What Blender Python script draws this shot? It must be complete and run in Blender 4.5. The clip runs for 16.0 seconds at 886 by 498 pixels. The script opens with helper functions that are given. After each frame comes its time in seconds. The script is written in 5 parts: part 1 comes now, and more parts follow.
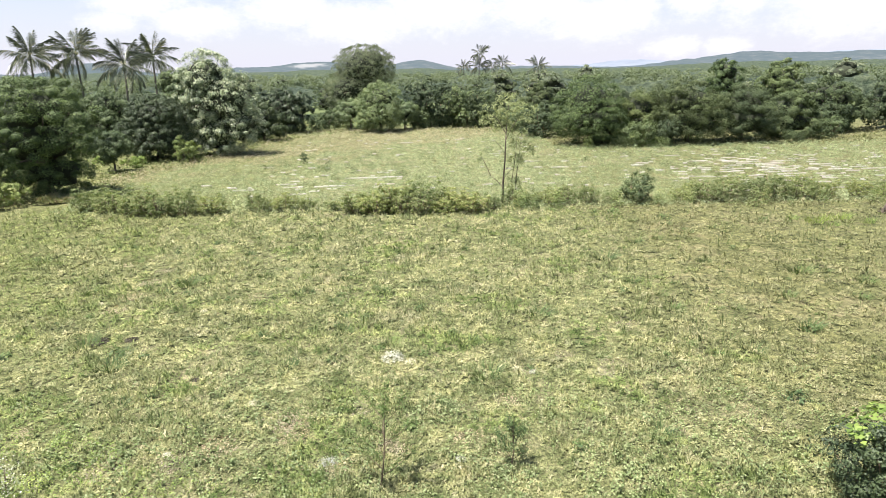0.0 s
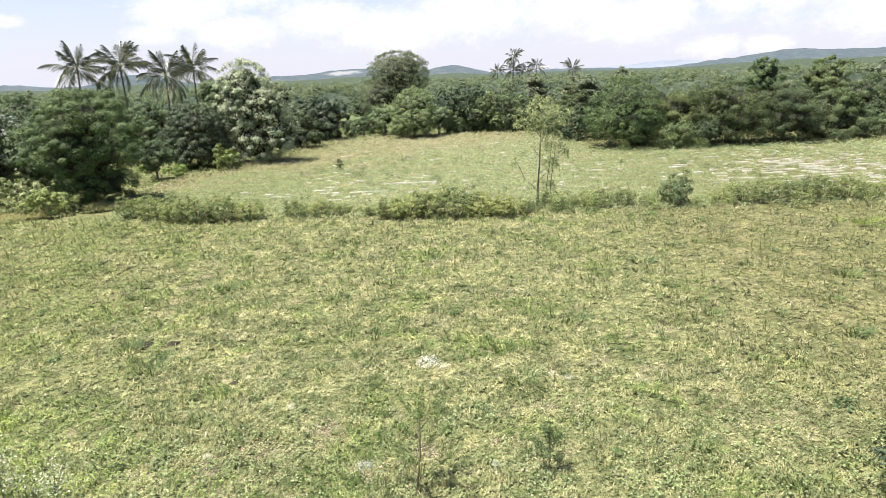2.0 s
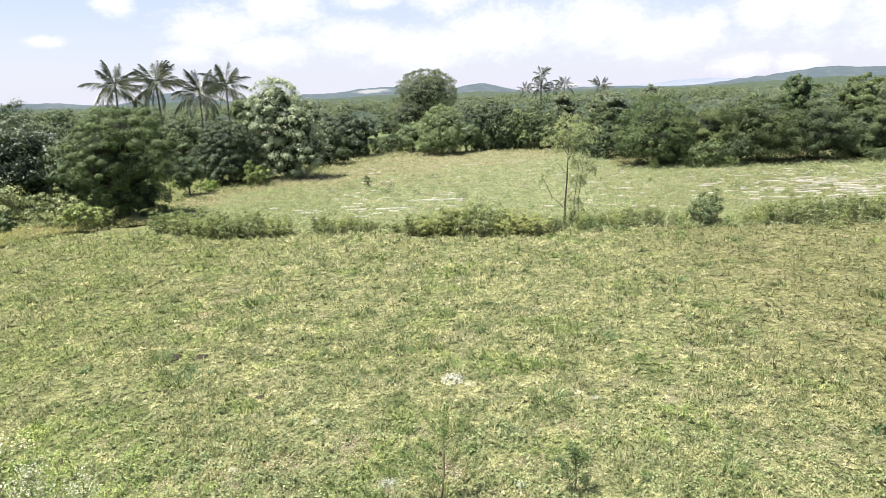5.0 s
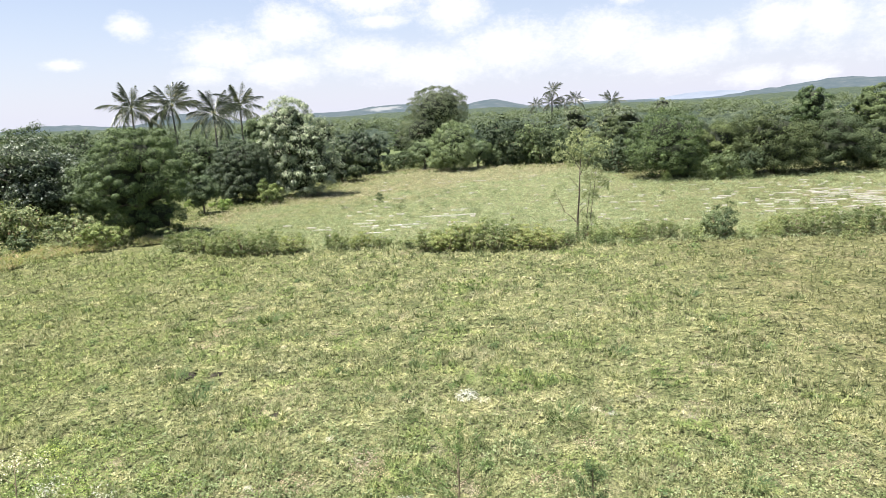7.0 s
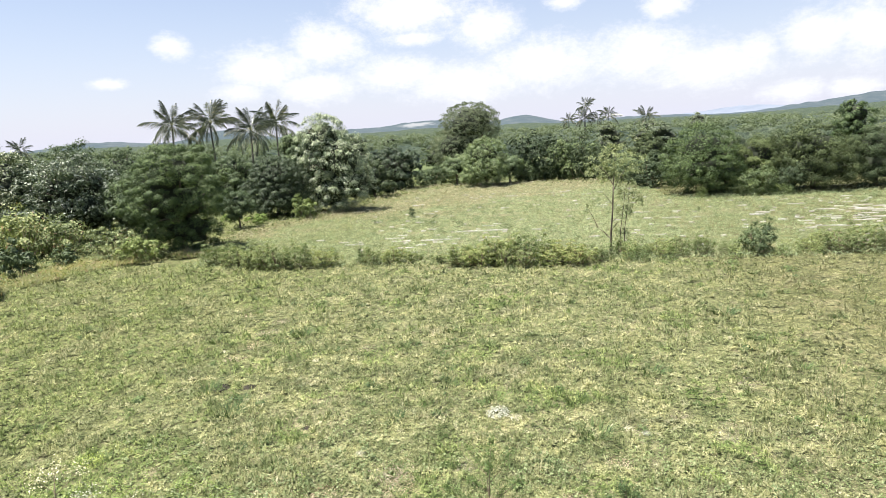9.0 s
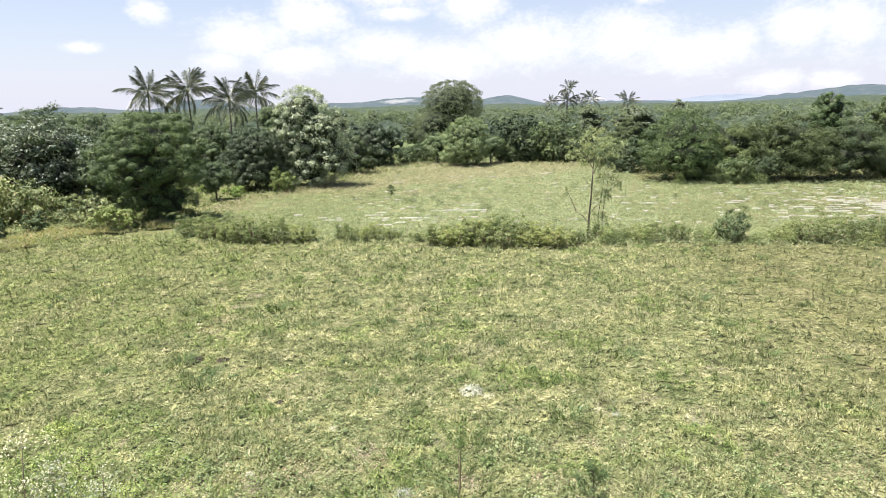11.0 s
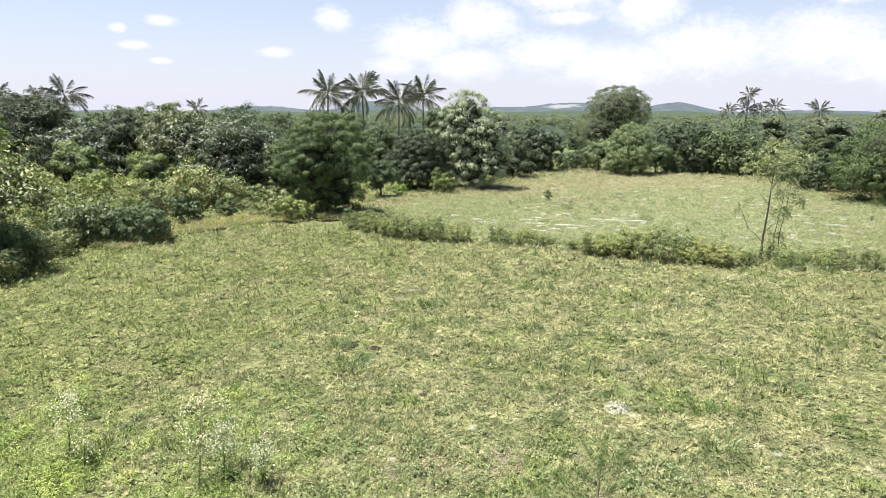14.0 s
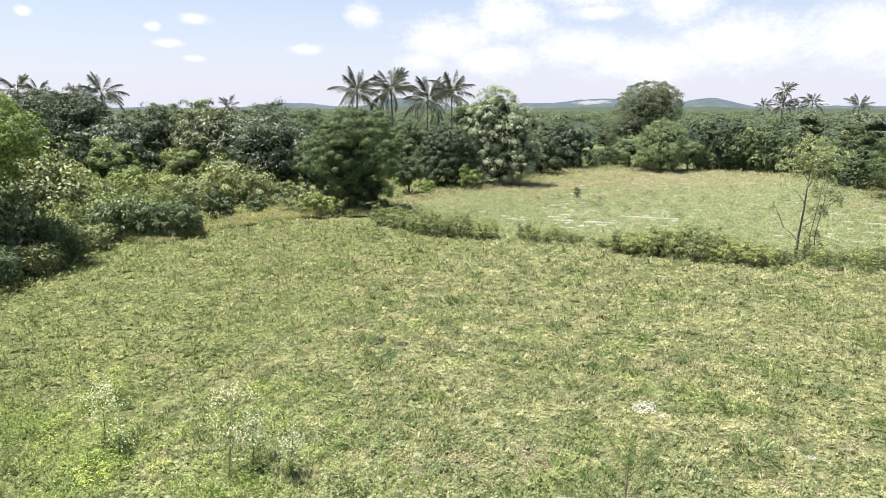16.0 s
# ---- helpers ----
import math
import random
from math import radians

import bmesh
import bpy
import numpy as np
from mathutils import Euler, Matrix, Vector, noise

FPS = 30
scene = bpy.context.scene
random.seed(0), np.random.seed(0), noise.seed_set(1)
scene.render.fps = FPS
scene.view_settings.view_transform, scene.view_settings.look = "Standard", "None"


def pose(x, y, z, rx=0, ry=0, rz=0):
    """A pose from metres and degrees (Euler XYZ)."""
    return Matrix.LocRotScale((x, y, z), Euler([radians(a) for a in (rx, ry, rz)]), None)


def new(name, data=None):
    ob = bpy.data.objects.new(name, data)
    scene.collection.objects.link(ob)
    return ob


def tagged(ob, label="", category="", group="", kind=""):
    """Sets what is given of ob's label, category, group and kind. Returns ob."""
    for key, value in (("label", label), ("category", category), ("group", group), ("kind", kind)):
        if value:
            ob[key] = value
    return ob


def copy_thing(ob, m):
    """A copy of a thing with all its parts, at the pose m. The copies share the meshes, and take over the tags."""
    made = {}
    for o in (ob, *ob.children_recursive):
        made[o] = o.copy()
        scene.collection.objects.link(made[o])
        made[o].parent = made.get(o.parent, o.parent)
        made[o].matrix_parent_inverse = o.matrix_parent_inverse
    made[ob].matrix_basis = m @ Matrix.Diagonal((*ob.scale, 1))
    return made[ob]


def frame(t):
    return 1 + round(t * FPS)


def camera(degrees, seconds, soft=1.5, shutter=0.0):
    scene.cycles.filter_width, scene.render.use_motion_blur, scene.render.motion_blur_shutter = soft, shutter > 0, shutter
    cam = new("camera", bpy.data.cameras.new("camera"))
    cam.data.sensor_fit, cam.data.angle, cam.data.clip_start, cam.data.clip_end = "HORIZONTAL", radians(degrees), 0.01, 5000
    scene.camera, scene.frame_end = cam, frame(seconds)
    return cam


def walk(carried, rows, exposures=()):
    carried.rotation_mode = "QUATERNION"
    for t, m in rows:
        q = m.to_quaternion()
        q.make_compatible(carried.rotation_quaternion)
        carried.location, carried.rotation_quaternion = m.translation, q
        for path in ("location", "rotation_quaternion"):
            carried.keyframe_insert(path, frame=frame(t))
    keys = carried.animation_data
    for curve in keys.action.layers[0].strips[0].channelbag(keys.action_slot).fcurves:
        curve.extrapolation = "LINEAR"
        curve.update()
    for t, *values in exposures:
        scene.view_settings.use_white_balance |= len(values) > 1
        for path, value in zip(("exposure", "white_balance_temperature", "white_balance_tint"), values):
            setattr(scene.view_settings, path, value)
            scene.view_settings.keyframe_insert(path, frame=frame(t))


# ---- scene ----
cam = camera(69.6, 16.0, soft=0.62)
EYE = 6.0
# seconds, yaw, pitch, lean to the right: the camera turns where it stands
ROWS = [
    (0.0, -0.28, -15.56, 1.02),
    (0.5, 0.68, -15.77, 1.35),
    (1.0, 2.78, -14.76, 1.90),
    (1.5, 3.32, -14.87, 2.10),
    (2.0, 2.64, -15.07, 2.13),
    (2.5, 3.01, -14.41, 1.89),
    (3.0, 3.08, -14.36, 1.88),
    (3.5, 3.97, -14.18, 1.99),
    (4.0, 4.64, -13.92, 2.30),
    (4.2, 4.89, -13.64, 2.18),
    (6.3, 5.40, -13.25, 2.49),
    (6.5, 5.33, -12.89, 2.87),
    (7.0, 6.05, -12.00, 2.99),
    (7.5, 6.60, -11.68, 2.78),
    (8.0, 7.86, -10.90, 2.97),
    (8.5, 8.82, -10.64, 3.01),
    (9.0, 8.90, -10.48, 3.19),
    (9.5, 8.37, -11.10, 2.92),
    (9.7, 8.56, -11.10, 3.12),
    (11.8, 7.51, -13.11, -0.47),
    (12.0, 10.47, -12.52, -0.63),
    (12.5, 14.94, -11.68, -0.22),
    (13.0, 17.86, -12.12, -0.33),
    (13.5, 19.92, -12.55, 0.01),
    (14.0, 21.55, -11.96, -0.14),
    (14.5, 22.62, -11.42, 0.12),
    (15.0, 23.35, -11.68, 0.10),
    (15.5, 23.35, -11.82, -0.02),
    (16.0, 24.06, -12.27, -0.01),
]
walk(cam, [(t, pose(0, 0, EYE, 90 + p, r, y)) for t, y, p, r in ROWS],
     [(0.0, 1.7, 6430, 13), (4.2, 1.7, 6420, 13), (6.3, 1.65, 6330, 12), (16.0, 1.65, 6380, 12)])

# ---- world, sun ----
SUN_AZ, SUN_EL = -108.0, 72.0        # degrees to the right of +y, and up
world = bpy.data.worlds.new("sky")
scene.world = world
world.use_nodes = True
wt = world.node_tree
wt.nodes.clear()


def wmath(op, a, b=None, c=None):
    n = wt.nodes.new("ShaderNodeMath")
    n.operation = op
    for i, v in enumerate((a, b, c)):
        if v is None:
            continue
        if isinstance(v, (int, float)):
            n.inputs[i].default_value = v
        else:
            wt.links.new(v, n.inputs[i])
    return n.outputs[0]


sky = wt.nodes.new("ShaderNodeTexSky")
sky.sky_type = "NISHITA"
sky.sun_disc = False
sky.sun_elevation, sky.sun_rotation = radians(SUN_EL), radians(SUN_AZ)
sky.air_density, sky.dust_density, sky.ozone_density = 1.0, 0.6, 1.5
tc = wt.nodes.new("ShaderNodeTexCoord")
sep = wt.nodes.new("ShaderNodeSeparateXYZ")
wt.links.new(tc.outputs["Generated"], sep.inputs[0])
az = wmath("MULTIPLY", wmath("ARCTAN2", sep.outputs[0], sep.outputs[1]), 57.3)
el = wmath("MULTIPLY", wmath("ARCSINE", sep.outputs[2]), 57.3)
comb = wt.nodes.new("ShaderNodeCombineXYZ")
wt.links.new(az, comb.inputs[0])
wt.links.new(wmath("MULTIPLY", el, 1.5), comb.inputs[1])
puff = wt.nodes.new("ShaderNodeTexNoise")
puff.inputs["Scale"].default_value, puff.inputs["Detail"].default_value = 0.42, 7.0
puff.inputs["Roughness"].default_value = 0.62
wt.links.new(comb.outputs[0], puff.inputs["Vector"])
broad = wt.nodes.new("ShaderNodeTexNoise")
broad.inputs["Scale"].default_value, broad.inputs["Detail"].default_value = 3.0, 5.0
wt.links.new(tc.outputs["Generated"], broad.inputs["Vector"])
# single cumulus clouds: azimuth, elevation, half width, half height
CLOUDS = [(-30.9, 7.8, 1.7, 1.1), (-35.6, 5.0, 1.6, 0.5), (-18.3, 7.7, 3.8, 2.2), (-11.4, 10.1, 6.1, 2.5), (-4.7, 8.4, 3.4, 2.2), (-23.7, 6.0, 4.4, 2.1), (-25.9, 4.1, 2.4, 0.9), (-19.6, 4.3, 4.4, 1.5),
          (-12.7, 5.1, 4.5, 1.8), (-6.9, 4.1, 6.2, 2.0), (0.0, 5.3, 5.4, 2.6), (7.9, 5.4, 5.5, 2.5), (13.1, 4.1, 6.0, 2.2), (16.7, 5.0, 2.0, 1.3), (20.9, 5.6, 3.3, 2.2), (24.0, 5.6, 2.6, 2.7),
          (9.8, 8.9, 2.1, 1.2), (2.0, 10.0, 1.8, 0.7), (19.2, 1.6, 2.6, 0.9), (23.2, 1.5, 2.0, 0.8), (-11.1, 7.9, 3.0, 0.7), (31.0, 4.6, 6.0, 3.0), (38.0, 6.5, 5.0, 2.5), (18.0, 10.5, 7.0, 1.6),
          (-44.4, 7.1, 1.3, 0.5), (-47.5, 6.4, 0.7, 0.4), (-46.5, 5.2, 1.2, 0.4), (-44.7, 4.1, 0.9, 0.3), (-56.1, 7.0, 0.6, 0.4)]
field = None
for a, e, ra, re in CLOUDS:
    dx = wmath("DIVIDE", wmath("SUBTRACT", az, a), ra)
    dy = wmath("DIVIDE", wmath("SUBTRACT", el, e), re)
    blob = wmath("SUBTRACT", 1.0, wmath("SQRT", wmath("ADD", wmath("MULTIPLY", dx, dx), wmath("MULTIPLY", dy, dy))))
    field = blob if field is None else wmath("MAXIMUM", field, blob)
high = wmath("MULTIPLY", wmath("SUBTRACT", broad.outputs[0], 0.6), wmath("MULTIPLY", wmath("MAXIMUM", wmath("SUBTRACT", el, 12.0), 0.0), 0.4))
field = wmath("MAXIMUM", field, wmath("ADD", wmath("MINIMUM", high, 0.5), wmath("MULTIPLY", wmath("LESS_THAN", el, 12.0), -2.0)))
wisp = wt.nodes.new("ShaderNodeTexNoise")
wisp.inputs["Scale"].default_value, wisp.inputs["Detail"].default_value = 1.6, 5.0
wisp.inputs["Roughness"].default_value = 0.65
wt.links.new(comb.outputs[0], wisp.inputs["Vector"])
cover = wmath("ADD", field, wmath("MULTIPLY", wmath("SUBTRACT", puff.outputs[0], 0.5), 1.25))
cover = wmath("ADD", cover, wmath("MULTIPLY", wmath("SUBTRACT", wisp.outputs[0], 0.5), 0.8))
ramp = wt.nodes.new("ShaderNodeMapRange")
ramp.interpolation_type = "SMOOTHSTEP"
ramp.inputs["From Min"].default_value, ramp.inputs["From Max"].default_value = -0.22, 0.8
wt.links.new(cover, ramp.inputs["Value"])
skyb = wt.nodes.new("ShaderNodeBackground")
wt.links.new(sky.outputs[0], skyb.inputs["Color"])
skyb.inputs["Strength"].default_value = 0.05
hazeb = wt.nodes.new("ShaderNodeBackground")
hazeb.inputs["Color"].default_value = (0.87, 0.88, 1.0, 1)
hazeb.inputs["Strength"].default_value = 0.308
hazy = wmath("MULTIPLY", wmath("EXPONENT", wmath("DIVIDE", wmath("ABSOLUTE", el), -12.0)), 0.97)
mixh = wt.nodes.new("ShaderNodeMixShader")
wt.links.new(hazy, mixh.inputs[0])
wt.links.new(skyb.outputs[0], mixh.inputs[1])
wt.links.new(hazeb.outputs[0], mixh.inputs[2])
cloudb = wt.nodes.new("ShaderNodeBackground")
cloudb.inputs["Color"].default_value = (0.95, 0.96, 1.0, 1)
cloudb.inputs["Strength"].default_value = 0.357
mixw = wt.nodes.new("ShaderNodeMixShader")
wt.links.new(ramp.outputs[0], mixw.inputs[0])
wt.links.new(mixh.outputs[0], mixw.inputs[1])
wt.links.new(cloudb.outputs[0], mixw.inputs[2])
wout = wt.nodes.new("ShaderNodeOutputWorld")
wt.links.new(mixw.outputs[0], wout.inputs[0])

sun = new("sun", bpy.data.lights.new("sun", "SUN"))
sun.data.energy, sun.data.angle, sun.data.color = 5.0, radians(0.55), (1.0, 0.95, 0.87)
sun.rotation_euler = (radians(90 - SUN_EL), 0, radians(180 - SUN_AZ))
sun.location = (0, 0, 60)
tagged(sun, "bright high midday sun", "sun", kind="structure")


# ---- materials ----
DULL = 0.7        # how much darker every surface is than its fresh colour


class Mat:
    """A small builder for node materials."""

    def __init__(self, name):
        self.m = bpy.data.materials.new(name)
        self.m.use_nodes = True
        self.t = self.m.node_tree
        self.t.nodes.clear()
        self.out = self.t.nodes.new("ShaderNodeOutputMaterial")

    def n(self, kind, **kw):
        node = self.t.nodes.new(kind)
        for k, v in kw.items():
            node.inputs[k.replace("_", " ")].default_value = v
        return node

    def link(self, a, b):
        self.t.links.new(a, b)

    def geo(self, what):
        return self.t.nodes.new("ShaderNodeNewGeometry").outputs[what]

    def noise(self, scale, detail=4.0, rough=0.55, vec=None):
        node = self.n("ShaderNodeTexNoise", Scale=scale, Detail=detail, Roughness=rough)
        self.link(vec if vec is not None else self.geo("Position"), node.inputs["Vector"])
        return node.outputs[0]

    def ramp(self, fac, stops):
        node = self.t.nodes.new("ShaderNodeValToRGB")
        e = node.color_ramp.elements
        while len(e) < len(stops):
            e.new(0.5)
        for i, (p, c) in enumerate(stops):
            e[i].position, e[i].color = p, (*c, 1) if len(c) == 3 else c
        self.link(fac, node.inputs[0])
        return node.outputs[0]

    def mix(self, fac, a, b, blend="MIX"):
        node = self.t.nodes.new("ShaderNodeMix")
        node.data_type, node.blend_type = "RGBA", blend
        for sock, v in ((node.inputs[0], fac), (node.inputs[6], a), (node.inputs[7], b)):
            if isinstance(v, (int, float)):
                sock.default_value = v
            elif isinstance(v, tuple):
                sock.default_value = (*v, 1)
            else:
                self.link(v, sock)
        return node.outputs[2]

    def math(self, op, a, b=None, clamp=False):
        node = self.t.nodes.new("ShaderNodeMath")
        node.operation, node.use_clamp = op, clamp
        for i, v in enumerate((a, b)):
            if v is None:
                continue
            if isinstance(v, (int, float)):
                node.inputs[i].default_value = v
            else:
                self.link(v, node.inputs[i])
        return node.outputs[0]

    def span(self, v, lo, hi):
        node = self.t.nodes.new("ShaderNodeMapRange")
        node.interpolation_type = "SMOOTHSTEP"
        node.inputs["From Min"].default_value, node.inputs["From Max"].default_value = lo, hi
        self.link(v, node.inputs["Value"])
        return node.outputs[0]

    def surface(self, color, rough=0.8, bump=None, strength=0.4, dist=0.02, spec=0.3, metal=0.0):
        p = self.n("ShaderNodeBsdfPrincipled", Roughness=rough, Metallic=metal)
        p.inputs["Specular IOR Level"].default_value = spec
        self.link(self.mix(1.0, color, (DULL, DULL, DULL), "MULTIPLY"), p.inputs["Base Color"])
        if bump is not None:
            b = self.n("ShaderNodeBump", Strength=strength, Distance=dist)
            self.link(bump, b.inputs["Height"])
            self.link(b.outputs[0], p.inputs["Normal"])
        self.link(p.outputs[0], self.out.inputs[0])
        return p

    def leafy(self, color, rough=0.5, trans=0.35, spec=0.35, warm=(1.1, 1.2, 0.65)):
        p = self.surface(color, rough, spec=spec)
        tr = self.n("ShaderNodeBsdfTranslucent")
        self.link(self.mix(1.0, color, tuple(DULL * w for w in warm), "MULTIPLY"), tr.inputs["Color"])
        mx = self.n("ShaderNodeMixShader", Fac=trans)
        self.link(p.outputs[0], mx.inputs[1])
        self.link(tr.outputs[0], mx.inputs[2])
        self.link(mx.outputs[0], self.out.inputs[0])
        return self.m


def leaf_material(name, dark, mid, light, rough=0.5, trans=0.2, spec=0.35, odd=None, odd_share=0.0, patch=0.5, spread=1.0):
    """Leaves that differ one from another, branch from branch and plant from plant."""
    k = Mat(name)
    r = k.geo("Random Per Island")
    dark, light = (tuple(m + (v - m) * spread for v, m in zip(c, mid)) for c in (dark, light))
    stops = [(0.0, dark), (0.5, mid), (0.95 - odd_share, light)]
    if odd:
        stops += [(1.0 - odd_share, odd)]
    c = k.ramp(r, stops)
    big = k.ramp(k.noise(patch, 3.0), [(0.3, (0.72, 0.76, 0.74)), (0.7, (1.25, 1.2, 1.05))])
    c = k.mix(1.0, c, big, "MULTIPLY")
    info = k.t.nodes.new("ShaderNodeObjectInfo")
    tone = k.ramp(info.outputs["Random"], [(0.0, (0.76, 0.81, 0.85)), (0.5, (0.98, 1.0, 1.0)), (1.0, (1.2, 1.16, 1.0))])
    c = k.mix(1.0, c, tone, "MULTIPLY")
    return k.leafy(c, rough, trans, spec)


M_NEEM = leaf_material("feathery_green_leaves", (0.04, 0.066, 0.024), (0.074, 0.114, 0.042), (0.17, 0.235, 0.092), rough=0.6, spec=0.2, trans=0.08, spread=0.75, patch=1.1)
M_MANGO = leaf_material("dark_glossy_leaves", (0.034, 0.054, 0.025), (0.052, 0.077, 0.036), (0.12, 0.158, 0.08), rough=0.55, spec=0.25, trans=0.05, spread=0.75, patch=1.0)

# the odd near-white leaves are glints painted as leaf colour
M_SILVER = leaf_material("broad_leaves_with_painted_glints", (0.06, 0.085, 0.043), (0.11, 0.143, 0.075), (0.22, 0.258, 0.16), rough=0.45, spec=0.3, odd=(0.56, 0.59, 0.5), odd_share=0.08, trans=0.12)
M_BRIGHT = leaf_material("bright_green_leaves", (0.13, 0.185, 0.052), (0.2, 0.27, 0.08), (0.32, 0.39, 0.135), trans=0.3, rough=0.6, spec=0.2)
M_LIME = leaf_material("lime_green_leaves", (0.13, 0.2, 0.045), (0.21, 0.3, 0.065), (0.34, 0.43, 0.11), trans=0.3)
M_SHRUB = leaf_material("dull_shrub_leaves", (0.13, 0.17, 0.066), (0.245, 0.295, 0.125), (0.42, 0.465, 0.24), odd=(0.36, 0.28, 0.18), odd_share=0.05, rough=0.65, spec=0.15, trans=0.35)
M_CASTOR = leaf_material("pale_broad_shrub_leaves", (0.09, 0.12, 0.05), (0.215, 0.262, 0.115), (0.42, 0.465, 0.24), odd=(0.3, 0.2, 0.13), odd_share=0.03, rough=0.55, spec=0.25, trans=0.2)
M_SCRUB = leaf_material("mixed_green_leaves", (0.075, 0.108, 0.048), (0.108, 0.148, 0.068), (0.18, 0.228, 0.11), rough=0.6, spec=0.2, trans=0.12, spread=0.75, patch=1.0)
M_FRUIT = leaf_material("fruit_tree_leaves_with_light_tips", (0.12, 0.17, 0.07), (0.19, 0.25, 0.105), (0.34, 0.39, 0.19), rough=0.5, spec=0.3, trans=0.15, spread=0.55, patch=1.0)
M_THORN = leaf_material("dark_fine_scrub_leaves", (0.045, 0.064, 0.032), (0.068, 0.094, 0.046), (0.118, 0.152, 0.077), rough=0.65, spec=0.15, trans=0.08, spread=0.75, patch=1.0)
M_OLIVE = leaf_material("greyish_olive_leaves", (0.072, 0.1, 0.047), (0.105, 0.138, 0.067), (0.16, 0.2, 0.1), rough=0.7, spec=0.15, spread=0.75, patch=1.0)
M_STRAW = leaf_material("dry_pale_straw", (0.48, 0.46, 0.4), (0.66, 0.64, 0.57), (0.84, 0.82, 0.75), rough=0.8, spec=0.1)
M_DRY = leaf_material("dead_brown_weeds", (0.24, 0.185, 0.15), (0.42, 0.35, 0.295), (0.58, 0.51, 0.45), rough=0.8, spec=0.1)
M_GREY = leaf_material("grey_green_fine_leaves", (0.15, 0.18, 0.125), (0.19, 0.22, 0.155), (0.24, 0.27, 0.195), trans=0.25, rough=0.7, spec=0.15, spread=0.55, patch=1.0)
# greyed, bluish greens: distance haze put into the leaf colour
M_FAR = leaf_material("hazed_canopy", (0.11, 0.14, 0.108), (0.135, 0.168, 0.125), (0.17, 0.2, 0.148), trans=0.3, rough=0.8, spec=0.05, patch=0.03, spread=0.3)
M_FROND = leaf_material("palm_leaflets", (0.06, 0.075, 0.055), (0.11, 0.13, 0.095), (0.24, 0.255, 0.19), rough=0.35, spec=0.5, odd=(0.38, 0.34, 0.24), odd_share=0.06)
M_WEED = leaf_material("weed_leaves", (0.12, 0.165, 0.06), (0.185, 0.24, 0.09), (0.29, 0.355, 0.15), rough=0.6, spec=0.2)
M_SAP = leaf_material("pale_sapling_leaves", (0.19, 0.235, 0.13), (0.27, 0.32, 0.18), (0.37, 0.415, 0.26), rough=0.6, spec=0.2, trans=0.15)
M_PETAL = leaf_material("white_flower_heads", (0.55, 0.54, 0.44), (0.7, 0.68, 0.58), (0.85, 0.83, 0.73), rough=0.8, spec=0.1)
M_DILL = leaf_material("yellow_green_feathery_leaves", (0.2, 0.28, 0.06), (0.32, 0.41, 0.11), (0.45, 0.52, 0.18), rough=0.6, spec=0.2)
M_REED = leaf_material("dry_reddish_grass", (0.3, 0.31, 0.15), (0.42, 0.42, 0.22), (0.52, 0.49, 0.3), rough=0.7, spec=0.15, odd=(0.55, 0.38, 0.27), odd_share=0.12, patch=0.8, trans=0.35)
M_TUFT = leaf_material("deep_green_grass_tufts", (0.06, 0.1, 0.035), (0.1, 0.16, 0.055), (0.18, 0.25, 0.1), rough=0.6, spec=0.25)
M_CLOVER = leaf_material("pale_clover_leaves", (0.15, 0.2, 0.075), (0.29, 0.35, 0.155), (0.45, 0.49, 0.27), rough=0.6, spec=0.2)
M_LUSH = leaf_material("lush_light_green_leaves", (0.14, 0.22, 0.05), (0.27, 0.37, 0.1), (0.45, 0.53, 0.2), rough=0.6, spec=0.2, trans=0.3)


def pale_material():
    """Dark leaves with whole sprays of new cream-coloured ones."""
    k = Mat("pale_flushing_leaves")
    r = k.geo("Random Per Island")
    old = k.ramp(r, [(0.0, (0.06, 0.095, 0.045)), (0.6, (0.15, 0.2, 0.1)), (1.0, (0.3, 0.36, 0.21))])
    young = k.ramp(r, [(0.0, (0.2, 0.27, 0.12)), (0.4, (0.38, 0.46, 0.25)), (0.8, (0.56, 0.61, 0.39)), (1.0, (0.74, 0.76, 0.57))])
    spray = k.math("ADD", k.noise(1.1, 3.0, 0.55), k.math("MULTIPLY", k.math("SUBTRACT", r, 0.5), 0.16))
    return k.leafy(k.mix(k.span(spray, 0.42, 0.55), old, young), 0.45, 0.12, 0.35)


M_PALE = pale_material()


def bark_material(name, a, b):
    k = Mat(name)
    n1 = k.noise(6.0, 6.0, 0.65)
    k.surface(k.ramp(n1, [(0.3, a), (0.7, b)]), 0.9, n1, 0.6, 0.03)
    return k.m


M_BARK = bark_material("grey_brown_bark", (0.07, 0.055, 0.042), (0.19, 0.155, 0.12))
M_PALMBARK = bark_material("grey_palm_bark", (0.09, 0.08, 0.068), (0.22, 0.2, 0.17))
# near-black green that puts the shade inside the crowns into colour
M_CROWN_SHADE = bark_material("painted_crown_shade", (0.018, 0.024, 0.012), (0.045, 0.055, 0.028))
M_STEM = bark_material("thin_woody_stems", (0.13, 0.1, 0.06), (0.27, 0.22, 0.14))


